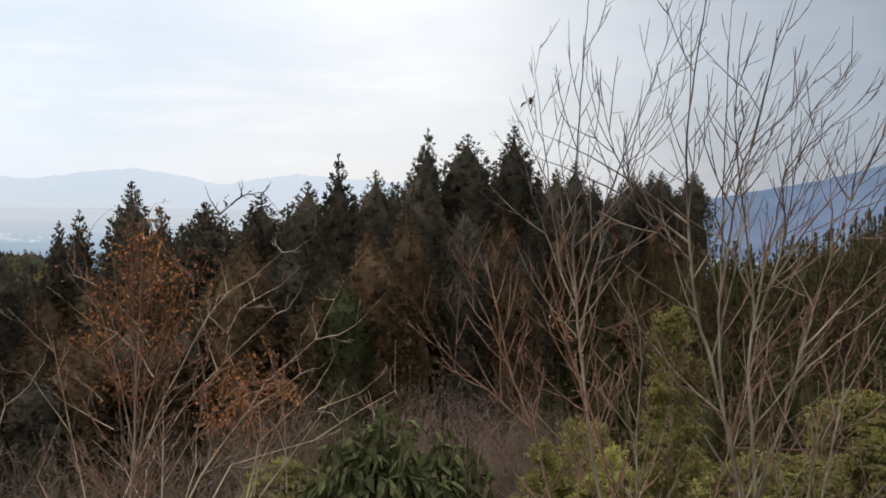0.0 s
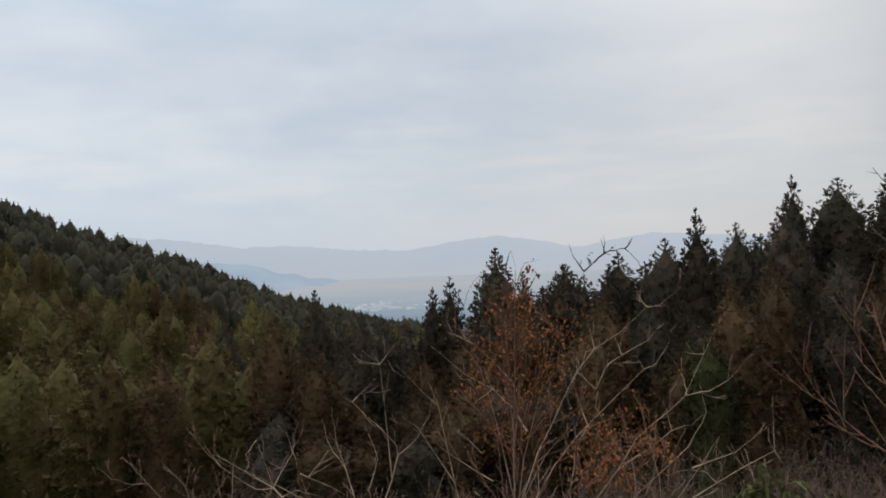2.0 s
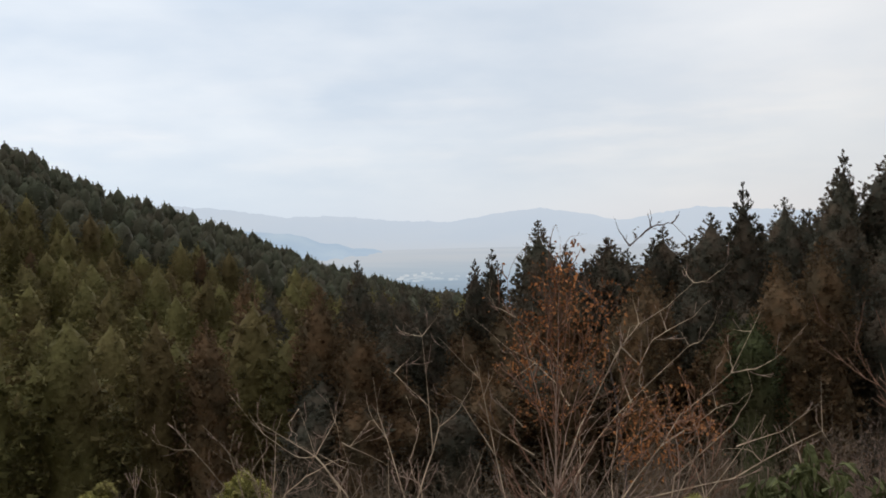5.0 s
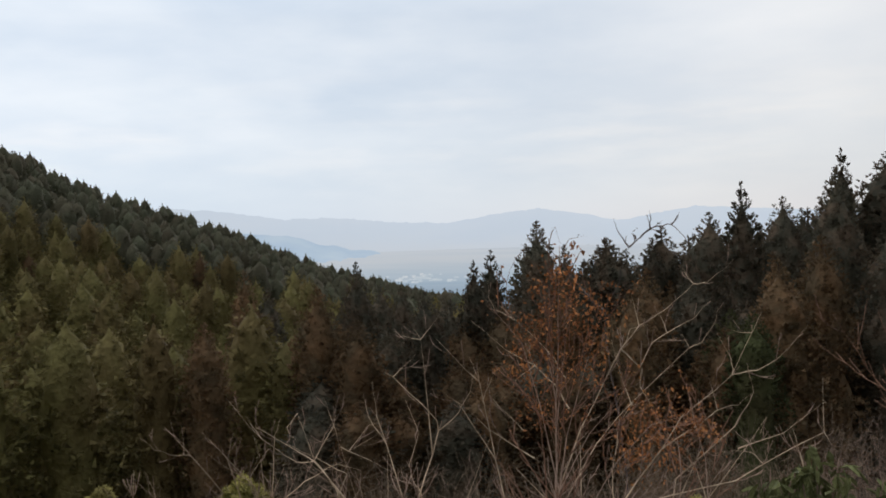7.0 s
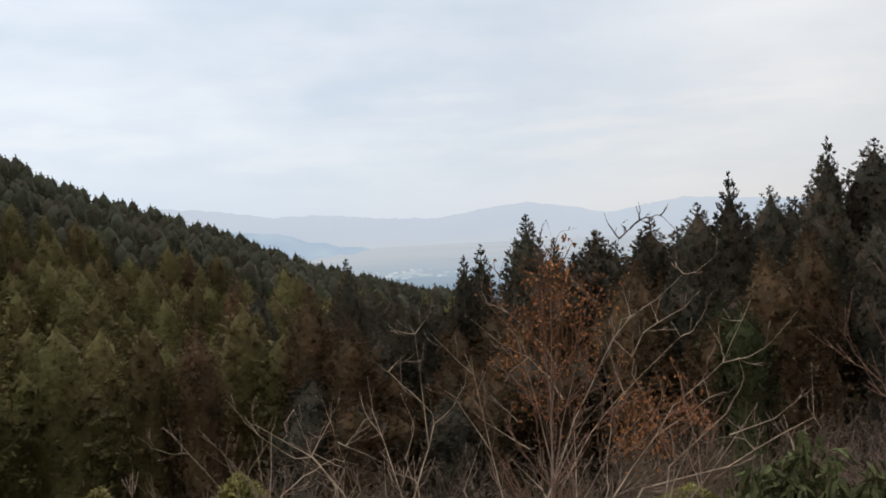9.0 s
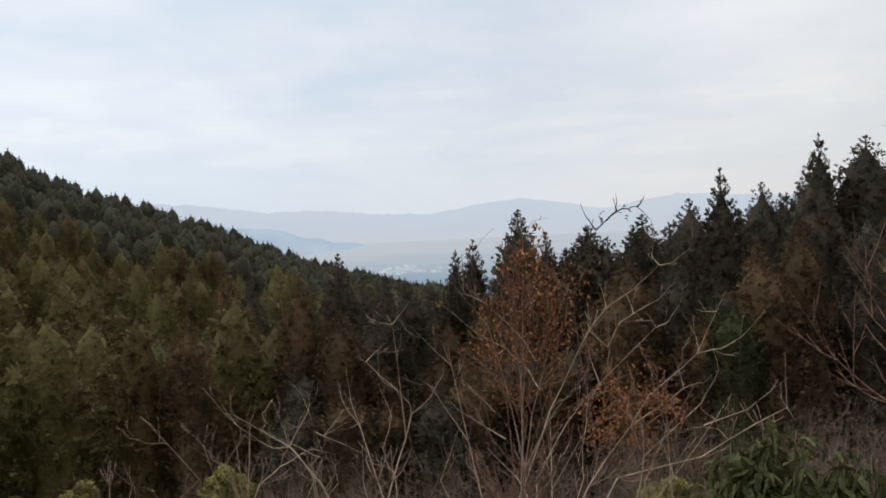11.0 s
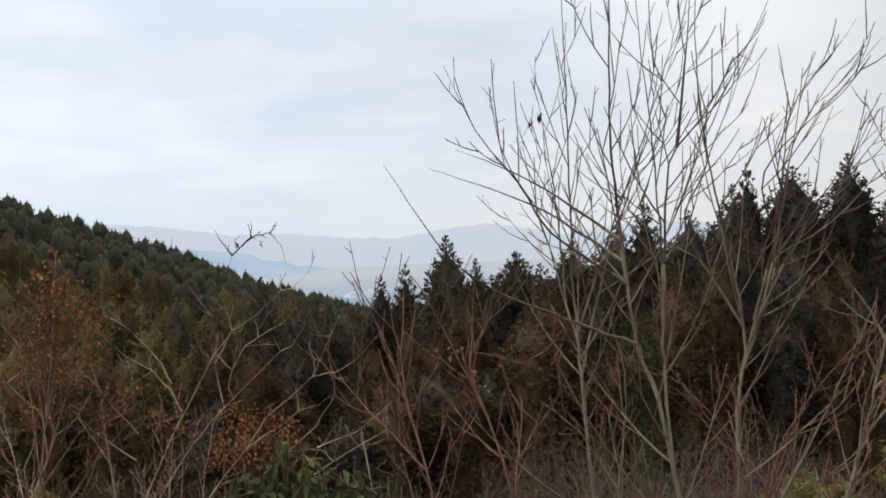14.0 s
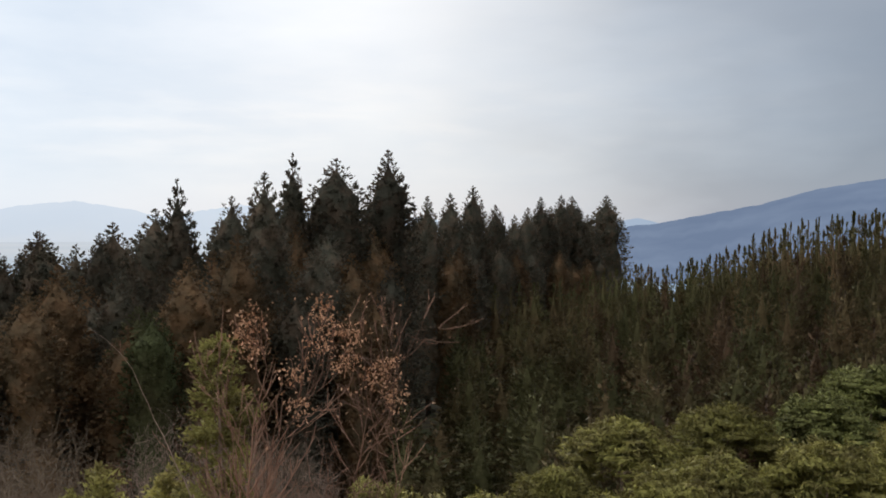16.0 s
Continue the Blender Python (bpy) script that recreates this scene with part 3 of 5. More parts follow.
STAND_CREST = [
    (-1.3, 57.2, 4.3, 1.4, 'c'),
    (-1.2, 72.2, 6.5, 1.1, 's'),
    (1.9, 74.5, 6.2, 2.2, 'r'),
    (5.9, 78.5, 7.2, 1.9, 'c'),
    (3.9, 89.7, 2.4, 1.1, 'c'),
    (9.8, 96.6, 3.9, 1.4, 'c'),
    (12.7, 105.5, 4.5, 1.6, 'c'),
    (15.9, 113.2, 5.6, 1.7, 'c'),
    (19.7, 123.0, 3.5, 1.8, 'c'),
    (22.8, 127.6, 2.2, 1.4, 'c'),
    (25.9, 136.3, 3.3, 1.7, 'c'),
    (29.0, 143.9, 5.0, 1.8, 'c'),
    (31.5, 149.6, 3.7, 1.6, 'c'),
    (33.1, 149.2, 5.5, 1.9, 'c'),
    (35.9, 154.8, 5.4, 2.4, 'c'),
    (39.7, 160.2, 2.4, 2.1, 'c'),
    (44.8, 168.3, 5.9, 2.9, 'c'),
]
STAND_FRONT = [
    (-15.0, 59.0, 0.8, 1.3, 'r'),
    (-15.2, 54.6, -0.5, 0.9, 'c'),
    (-13.2, 64.9, 0.6, 1.0, 'c'),
    (-6.5, 70.6, 1.2, 0.8, 'c'),
    (8.7, 101.7, 2.3, 1.2, 'c'),
    (-35.3, 48.4, -0.4, 0.8, 'b'),
    (-24.2, 39.0, -0.9, 1.0, 'b'),
    (-5.8, 46.4, -2.6, 0.9, 'g'),
    (-29.8, 37.4, -2.5, 0.9, 'b'),
    (-37.0, 53.3, -1.9, 1.0, 'c'),
    (-10.3, 48.8, -0.7, 1.2, 'b'),
    (-3.7, 47.8, -0.3, 1.3, 'b'),
    (-21.5, 38.1, -2.4, 1.1, 'b'),
    (-14.5, 47.7, -0.9, 1.2, 'b'),
    (-8.1, 51.2, -1.1, 1.1, 'c'),
    (-10.2, 44.7, -1.6, 1.2, 'b'),
    (-1.9, 51.1, 0.8, 1.2, 'b'),
    (-4.6, 44.3, -2.5, 0.8, 'g'),
]
for x, y, top, r, kind in STAND_NEAR + STAND_CREST + STAND_FRONT:
    cedar(x, y, top, 0.45 + 1.2 * r, kind)


# the ranks between and behind, which only fill the stand
CREST_AZ = [-33, -29.5, -26, -22, -20, -18.4, -16, -14, -11, -8, -6, -4, -1, 1.5, 4.4, 6, 8, 11.3, 14.5]
CREST_EL = [-4.6, -4.0, -4.6, -3.4, -2.4, -1.2, -2.2, -1.8, -1.2, -0.4, -0.2, 0.4, 1.6, 1.9, 1.6, 0.2, 0.5, 0.2, -0.6]
CREST_R = [55, 56, 58, 60, 62, 62, 64, 66, 70, 68, 68, 70, 74, 78, 84, 98, 115, 146, 168]
fill_rng = random.Random(8)
for step in range(36):
    az = -32 + 1.95 * step if step < 20 else 7.0 + 0.5 * (step - 20)
    az += fill_rng.uniform(-0.4, 0.4)
    el, r0 = float(np.interp(az, CREST_AZ, CREST_EL)), float(np.interp(az, CREST_AZ, CREST_R))
    for back, low in ((1.14, 1.2), (1.0, 0.0), (0.9, 1.6), (0.8, 3.4), (0.7, 5.6)):
        r = r0 * back * fill_rng.uniform(0.96, 1.05)
        if back < 0.85 and az > 6:
            continue
        a = radians(az + fill_rng.uniform(-0.9, 0.9))
        top = 1.6 + r * math.tan(radians(el - low - fill_rng.uniform(0.0, 0.8)))
        cedar(r * math.sin(a), r * math.cos(a), top, fill_rng.uniform(1.6, 2.1), fill_rng.choice("d" if back >= 1.0 else "cbbrb"))

# ---- the wooded hill across the valley ----
CYPRESS = dict(height=13.0, radius=2.3, crown_from=0.06, boughs=130, tufts=2250, tuft=0.38, broad=0.55, whorl=0.5, deep=14.0, heart=0.66, ramp=1.3, lift=(0.8, 0.2, 0.0), flat=0.5, up=0.15, core=(11, 8), open=0.35, leader=0.3, plump=1.3)
HILL = [conifer("cypress", "olive-green cypress on the wooded hillside", M_HILL, 61 + i, dict(CYPRESS, soft=0.9 + 0.4 * i), "hillside plantation") for i in range(3)]
HILL_BROWN = conifer("cypress", "brownish conifer on the wooded hillside", M_CEDAR_BROWN, 66, dict(CYPRESS, soft=3.0, tuft=0.36), "hillside plantation")
hill_rng = random.Random(12)
hill_spots = []
for i in range(5200):
    az = hill_rng.uniform(-60, -21)
    rr = float(np.interp(az, RIDGE_AZ, RIDGE_R))
    t = hill_rng.random() ** 0.8
    r = 46 + (rr + 12 - 46) * t
    x, y = r * math.sin(radians(az)), r * math.cos(radians(az))
    if az > -33 and r < 95:
        continue
    if all((x - p[0]) ** 2 + (y - p[1]) ** 2 > max(3.0, 4.1 - 0.011 * (r - 46)) ** 2 for p in hill_spots):
        hill_spots.append((x, y, r))
hill_spots.sort(key=lambda p: p[2])
hill_used = set()
for i, (x, y, r) in enumerate(hill_spots[:230]):
    k = hill_rng.randrange(3)
    tree = HILL_BROWN if hill_rng.random() < 0.08 else HILL[k]
    h = hill_rng.uniform(10, 15)
    stand_at(tree, x, y, land(x, y) + h, hill_rng.uniform(1.9, 2.5) * (1.12 if r < 90 else 0.95), 13.0, 2.3, hill_rng.random() * 6.28, tree.name in hill_used)
    hill_used.add(tree.name)


def far_wood(name, label, spots, material, seed, shapes):
    """Woods too far and many to count, as one mesh of crowns."""
    rng = np.random.default_rng(seed)
    whole = Cloth()
    height = shapes["height"]
    protos = []
    for i in range(6):
        c = Cloth()
        fill_crown(c, rng, dict(shapes, soft=shapes["soft"] * (0.8 + 0.1 * i)))
        protos.append((np.concatenate(c.v), c.f, np.concatenate(c.n)))
    for i, (x, y, h, k) in enumerate(spots):
        v, f, n = protos[int(rng.integers(6))]
        a = rng.random() * 6.28
        rot = np.array([[math.cos(a), -math.sin(a), 0], [math.sin(a), math.cos(a), 0], [0, 0, 1]])
        whole.add((v @ rot.T) * np.array([k, k, h / height]) + np.array([x, y, land(x, y)]), f, n @ rot.T)
        whole.tube([(x, y, land(x, y) - 0.5), (x, y, land(x, y) + h * 0.8)], [0.16, 0.03], 4)
    return tagged(new(name, whole.mesh(name, material)), label, "woods", kind="stuff")


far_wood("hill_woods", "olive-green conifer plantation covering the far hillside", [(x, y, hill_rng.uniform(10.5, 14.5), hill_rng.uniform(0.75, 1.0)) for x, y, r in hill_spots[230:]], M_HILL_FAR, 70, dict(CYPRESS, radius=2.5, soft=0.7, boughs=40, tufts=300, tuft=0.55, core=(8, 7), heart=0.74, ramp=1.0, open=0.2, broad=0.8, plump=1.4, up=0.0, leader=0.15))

# ---- the young plantation on the other slope ----
SPIRE = dict(height=10.0, radius=1.3, soft=1.8, crown_from=0.05, boughs=80, tufts=1100, tuft=0.33, whorl=0.45, lift=(1.2, 0.8, 0.4), up=0.9, core=(8, 6), heart=0.5, broad=0.55, open=0.7, deep=9.0, plump=1.2, flat=1.6, leader=0.6)
YOUNG = [conifer("young_conifer", "narrow olive-green young conifer with a feathery tip", M_YOUNG, 81 + i, SPIRE, "young plantation") for i in range(3)]
YOUNG += [conifer("young_conifer", "narrow young conifer turned brown by winter", M_YOUNG_BROWN, 86, SPIRE, "young plantation")]
young_rng = random.Random(14)
young_spots = []
for i in range(3400):
    az, r = young_rng.uniform(0, 44), 30 + 105 * young_rng.random() ** 0.8
    x, y = 6 + r * math.sin(radians(az)), 2 + r * math.cos(radians(az))
    crest = float(np.interp(az, [9, 14, 17.3, 20.5, 24.2, 28.5, 34, 44], [-4.0, -2.9, -2.8, -1.4, -0.1, 0.5, 1.4, 2.5]))
    top = 1.5 + r * math.tan(radians(crest + 0.2 - young_rng.random() ** 2 * 2.6 - max(0.0, (105 - r) * 0.12)))
    if top - land(x, y) < 3.0:
        top = land(x, y) + young_rng.uniform(3.0, 5.0)
    if az < 13 and r > 125 or az < 4 and r > 55 or az < 9 and r < 42:
        continue
    if all((x - p[0]) ** 2 + (y - p[1]) ** 2 > (1.95 if r > 98 else 2.8) ** 2 for p in young_spots):
        young_spots.append((x, y, top, r))
for i in range(95):
    az, r = 13 + 0.33 * i + young_rng.uniform(-0.1, 0.1), young_rng.uniform(100, 132)
    crest = float(np.interp(az, [9, 14, 17.3, 20.5, 24.2, 28.5, 34, 44], [-4.0, -2.9, -2.8, -1.4, -0.1, 0.5, 1.4, 2.5]))
    young_spots.append((6 + r * math.sin(radians(az)), 2 + r * math.cos(radians(az)), 1.5 + r * math.tan(radians(crest + 0.1 - young_rng.random() * 1.1)), r))
young_spots.sort(key=lambda p: p[3])
young_used = set()
for x, y, top, r in young_spots[:260]:
    k = young_rng.choice((0, 0, 1, 1, 2, 2, 3))
    stand_at(YOUNG[k], x, y, top, young_rng.uniform(1.5, 2.2) if r < 98 else young_rng.uniform(1.2, 1.8), 10.0, 1.3, young_rng.random() * 6.28, k in young_used)
    young_used.add(k)
far_wood("slope_woods", "olive and brown young conifers crowding the slope", [(x, y, max(4.0, top - land(x, y)), young_rng.uniform(1.0, 1.6)) for x, y, top, r in young_spots[260:]], M_YOUNG, 90, dict(SPIRE, radius=1.1, boughs=30, tufts=230, tuft=0.42, plump=1.4))


# ---- yellow-green saplings close below ----
def sapling(x, y, top, radius, height, seed, label, widen=1.4):
    """A young conifer: boughs in loose tiers, each ending in a feathery upturned spray; widen is how far below the tip it is full."""
    rng = np.random.default_rng(seed)
    tree = tagged(new("sapling"), label, "young tree", "saplings below the viewpoint")
    tree.location = (x, y, top - height)
    wood, crown = Cloth(), Cloth()
    wood.tube([(0, 0, min(-0.5, land(x, y) - top + height - 0.3)), (0.03, 0, height * 0.5), (0, 0.02, height * 0.98)], [0.05, 0.035, 0.006], 6)
    fine = min(0.075, 0.0042 * math.hypot(x, y))
    for i in range(int(27 * height)):
        down = height * 0.9 * rng.random() ** 0.8 + 0.05
        full = radius * min(1.0, down / widen) ** 0.8 * (0.55 + 0.55 * abs(math.sin(down * 4.4 + seed)))
        a, L = i * 2.4 + rng.normal() * 0.4, full * rng.uniform(0.7, 1.2) + 0.04
        out = np.array([math.cos(a), math.sin(a), 0])
        t = np.linspace(0, 1, 6)[:, None]
        p = np.array([0, 0, height - down]) + out * L * t + np.array([0, 0, 1]) * L * (-0.25 * t + 0.45 * t * t)
        wood.tube(p, np.linspace(0.008, 0.003, 6), 3, False)
        k = int((40 + 200 * L) * (0.06 / fine) ** 1.2)
        q = rng.random(k) ** 0.45
        idx = np.minimum((q * 5).astype(int), 4)
        b = p[idx] + (p[idx + 1] - p[idx]) * ((q * 5) % 1)[:, None] + rng.normal(size=(k, 3)) * (0.02 + 0.055 * q[:, None]) * [1, 1, 0.6]
        w = unit(out * 0.7 + rng.normal(size=(k, 3)) * 0.5 + np.array([0, 0, 0.3]))
        s = fine * rng.uniform(0.7, 1.6, k)
        needles(crown, rng, b, w, s, s * 0.55)
    b = np.column_stack([rng.normal(0, 0.02, (60, 2)), height - rng.random(60) * 0.35])
    needles(crown, rng, b, unit(rng.normal(size=(60, 3)) * 0.35 + np.array([0, 0, 0.8])), np.full(60, fine * 1.3), np.full(60, fine * 0.5))
    part("stem", wood, M_GREY_TWIG, tree, smooth=True)
    part("crown", crown, M_SAPLING, tree)
    return tree


def plume_bush(x, y, top, radius, height, seed, material=None, tone="yellow-green"):
    """A bushy young conifer whose sprays droop in rounded layered mounds."""
    rng = np.random.default_rng(seed)
    tree = tagged(new("sapling"), tone + " young conifer with drooping feathery mounds below the viewpoint", "young tree", "saplings below the viewpoint")
    tree.location = (x, y, top - height)
    c = Cloth()
    c.tube([(0, 0, min(-0.3, land(x, y) - top + height - 0.3)), (0.03, 0, height * 0.5), (0, 0.02, height * 0.9)], [0.06, 0.04, 0.01], 6)
    part("stem", c, M_GREY_TWIG, tree, smooth=True)
    crown = Cloth()
    total = int(18 + 15 * radius)
    field, fine_field = lump_field(rng, 0.42), lump_field(rng, 0.2)
    fine = min(0.10, 0.0036 * math.hypot(x, y))
    for i in range(total):
        u = (i + rng.random()) / total
        a, q = i * 2.4 + rng.normal() * 0.3, radius * (0.1 + 0.75 * u ** 0.75)
        lobe = radius * rng.uniform(0.16, 0.34)
        flat = np.array([rng.uniform(0.9, 1.5), rng.uniform(0.9, 1.3), rng.uniform(0.26, 0.42)])
        at = np.array([math.cos(a) * q, math.sin(a) * q, height - 0.5 * lobe - 0.62 * height * u ** 1.5])
        # a heart of small bodies under the dome, then drooping sprays over it
        d = unit(rng.normal(size=(8, 3)) + np.array([0, 0, 0.3]))
        clumps(crown, rng, at + d * lobe * 0.42 * flat - [0, 0, 0.05], np.full(8, lobe * 0.38), flat * [1, 1, 0.8], 0.25)
        n = int((110 + 350 * lobe) * (0.10 / fine) ** 1.1)
        d = unit(rng.normal(size=(n, 3)) + np.array([0, 0, 0.75]))
        d[:, 2] = np.maximum(d[:, 2], -0.25)
        ripple = 1 + 0.2 * np.sin(d[:, 0] * 7 + i) * np.sin(d[:, 1] * 8 + 2 * i) + rng.normal(0, 0.10, n)
        base = at + d * flat * (lobe * 0.86 * ripple)[:, None]
        base += (d * [0.5, 0.5, 1.0]) * (0.17 * field(base) + 0.08 * fine_field(base))[:, None]
        w = unit(d * [1.0, 1.0, 0.3] + np.array([0, 0, -1.0]) * rng.uniform(-0.4, 1.1, (n, 1)) + rng.normal(size=(n, 3)) * 0.5)
        L = fine * rng.uniform(0.8, 1.8, n)
        needles(crown, rng, base, w, L, L * 0.42, unit(d + [0, 0, 0.35] + rng.normal(size=(n, 3)) * 0.2))
    part("crown", crown, material or M_SPRAY, tree, smooth=False)
    return tree


sapling(3.69, 14.8, -0.12, 0.5, 4.4, 201, "slender yellow-green young conifer standing against dark cedars", 1.4)
for i, (x, y, top) in enumerate([(2.16, 14.45, -1.82), (2.73, 16.00, -2.28), (1.68, 14.75, -2.27), (4.06, 14.51, -2.49), (2.63, 13.93, -2.11)]):
    sapling(x, y, top, 0.4, 1.9, 202 + i, "small yellow-green young conifer with feathery upturned sprays", 0.8)
PLUMES = [(5.8, 22.1, -4.3, 1.0, 3.2), (12.4, 27.0, -4.0, 2.0, 3.6), (16.1, 29.0, -4.1, 2.2, 3.6), (14.0, 24.0, -4.4, 2.0, 3.4), (10.2, 22.0, -4.6, 1.7, 3.2), (17.0, 24.5, -4.1, 2.0, 3.6), (12.5, 20.5, -4.4, 1.7, 3.2), (8.6, 25.0, -5.5, 1.5, 3.2), (20.5, 25.5, -3.7, 2.0, 3.6)]
PLUMES += [(5.4, 16.5, -3.1, 0.9, 2.2), (6.8, 18.0, -3.5, 1.0, 2.4), (9.0, 18.5, -3.1, 1.2, 2.6), (-9.2, 12.3, -2.3, 0.6, 1.8), (-12.0, 12.0, -2.6, 0.5, 1.6), (3.9, 12.0, -1.9, 0.8, 2.0), (10.5, 16.0, -2.5, 1.2, 2.8), (2.0, 11.0, -1.7, 0.7, 1.8), (-2.0, 11.3, -1.7, 0.7, 1.8)]
for i, (x, y, top, rad, h) in enumerate(PLUMES):
    plume_bush(x, y, top, rad, h, 210 + i)
for i, (x, y, top, rad, h) in enumerate([(19.2, 29.5, -3.9, 2.0, 3.6), (21.8, 31.5, -3.3, 2.2, 4.0), (23.6, 29.5, -3.2, 2.0, 4.0), (24.6, 31.5, -1.3, 1.5, 5.0)]):
    plume_bush(x, y, top, rad, h, 260 + i, M_SPRAY_DARK, "dark green")


# ---- bare shrubs and young trees close to the camera ----
def shoot(rng, start, way, length, lift, steps=4, wander=0.03):
    """A slender shoot that bends a little upwards."""
    p, w, out = np.array(start, dtype=float), unit(way), [np.array(start, dtype=float)]
    for _ in range(steps):
        w = unit(w + np.array([0, 0, lift / steps]) + rng.normal(size=3) * wander)
        p = p + w * length / steps
        out.append(p.copy())
    return np.array(out)


def bare_tree(label, stems, seed, thick=0.03, limb=0.8, limb_gap=0.2, twig=0.5, twig_gap=0.2, wood=None, fine=None, start=0.2, spread=0.6, name="bare_tree", group="bare trees by the viewpoint", category="bare tree", lift=0.75, foot=True, keep=0.4, kink=0.0, plain=(), sweep=0.0):
    """A leafless tree or shrub. stems: lists of points; each becomes a tapered stem with limbs, long shoots and small twigs, but for the plain ones; sweep: how far the limbs lean to +x."""
    rng = np.random.default_rng(seed)
    wood, fine = wood or M_PALE_BARK, fine or M_TWIG
    tree = tagged(new(name), label, category, group)
    tips, twigs = [], Cloth()
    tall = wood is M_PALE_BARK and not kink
    for number, pts in enumerate(stems):
        size = thick if number == 0 else thick * keep
        pts = [tuple(p) for p in pts]
        if foot and number == 0:
            x, y, z = pts[0]
            low = min(z - 0.2, land(x, y) - 0.15)
            lean = min((z - low) / max(0.05, pts[1][2] - z), 1.0 / (0.01 + math.hypot(pts[1][0] - x, pts[1][1] - y)))
            pts.insert(0, (x - (pts[1][0] - x) * lean, y - (pts[1][1] - y) * lean, low))
        path = smooth_path(pts, 0.09) if not kink else np.vstack([np.linspace(p, q, 4)[:3] for p, q in zip(np.array(pts)[:-1], np.array(pts)[1:])] + [pts[-1]])
        if number:
            near = joined[np.argmin(np.linalg.norm(joined - path[0], axis=1))]
            if np.linalg.norm(near - path[0]) < (0.12 if kink else 0.6):
                path = path + (near - path[0]) * np.linspace(1, 0, len(path))[:, None] ** 2
        joined = path if number == 0 else np.vstack([joined, path])
        path[1:-1] += rng.normal(size=(len(path) - 2, 3)) * 0.003
        k = len(path)
        radii = size * (1 - np.linspace(0, 1, k) ** 0.75 * 0.9) * (1 + 0.12 * (np.arange(k) % 3 == 0))
        c = Cloth()
        if kink and number:
            radii = radii * min(1.0, 0.35 + 0.6 * float(np.linalg.norm(np.diff(path, axis=0), axis=1).sum()))
        c.tube(path, radii, 7)
        stem = part("trunk" if number == 0 else "branch", c, wood, tree, smooth=True)
        if tall:
            # backlight put into colour: thin wood high above the pale bark is dark
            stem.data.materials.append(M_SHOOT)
            stem.data.polygons.foreach_set("material_index", [int(radii[min(i // 7, k - 1)] < BACKLIT_RADIUS and path[min(i // 7, k - 1)][2] > BACKLIT_FROM) for i in range(len(stem.data.polygons))])
        if number in plain:
            continue
        lengths = np.cumsum(np.r_[0, np.linalg.norm(np.diff(path, axis=0), axis=1)])
        s = lengths[-1] * (start if number == 0 else 0.15)
        side = rng.random() * 6.28
        while s < lengths[-1] * 0.95:
            i = min(k - 2, int(np.searchsorted(lengths, s)))
            d = unit(path[i + 1] - path[i])
            side += 2.4 + rng.normal() * 0.5
            out = unit(np.cross(d, [math.cos(side), math.sin(side), 0.2]))
            rest = min(1.0, (1 - s / lengths[-1]) * 1.8)
            L = limb * rng.uniform(0.45, 1.2) * (0.18 + 0.82 * rest) * (0.55 if number else 1.0)
            wide = 1.9 if not kink and rng.random() < 0.28 and s < lengths[-1] * 0.5 else 1.0
            p2 = shoot(rng, path[i], d * 0.8 + out * spread * wide * rng.uniform(0.7, 1.3) + np.array([sweep, 0, 0]), L, lift / wide, max(4, int(L / 0.1)), 0.022 + kink)
            m = len(p2) - 1
            r0 = min(radii[i] * (0.5 if kink else 0.72), 0.0018 + L * (0.0040 if tall else 0.0034))
            c = Cloth()
            c.tube(p2, np.linspace(r0, 0.002, m + 1) * (1 + 0.25 * (np.arange(m + 1) % 2)), 5, False)
            part("limb", c, M_DARK_TWIG if tall and p2[0][2] > BACKLIT_TWIGS_FROM else wood if r0 > (0.0032 if tall else 0.005) else fine, stem, smooth=True)
            tips.append(p2[-1])
            q = twig_gap * rng.uniform(0.5, 1.4)
            while q < L * 0.92:
                j = min(m - 1, int(q / L * m))
                d2 = unit(p2[j + 1] - p2[j])
                out2 = unit(np.cross(d2, rng.normal(size=3)))
                l2 = twig * rng.uniform(0.35, 1.15) * (1 - 0.5 * q / L)
                p3 = shoot(rng, p2[j] + d2 * (q - j * L / m), d2 * 0.85 + out2 * 0.5, l2, lift * 0.7, 4, 0.03 + kink)
                twigs.tube(p3, np.linspace(0.0034 if tall else 0.0026, 0.0016, 5) * np.array([1, 1.3, 1, 1.3, 1]), 3, False)
                tips.append(p3[-1])
                for jj in (1, 2, 3):
                    if rng.random() < 0.4:
                        w3 = unit(unit(p3[jj + 1] - p3[jj]) + rng.normal(size=3) * 0.45)
                        e3 = p3[jj] + w3 * l2 * rng.uniform(0.12, 0.35)
                        twigs.tube([p3[jj], e3], [0.002, 0.0013], 3, False)
                        tips.append(e3)
                q += twig_gap * rng.uniform(0.6, 1.5)
            s += limb_gap * rng.uniform(0.6, 1.5)
    spray = tagged(part("twig_spray", twigs, fine, tree, "fine red-brown twigs"), kind="stuff")
    # twigs above the height limit take the painted backlit colour
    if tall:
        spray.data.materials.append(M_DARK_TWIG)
        spray.data.polygons.foreach_set("material_index", [int(p.center.z > BACKLIT_TWIGS_FROM) for p in spray.data.polygons])
    return tree, np.array(tips)


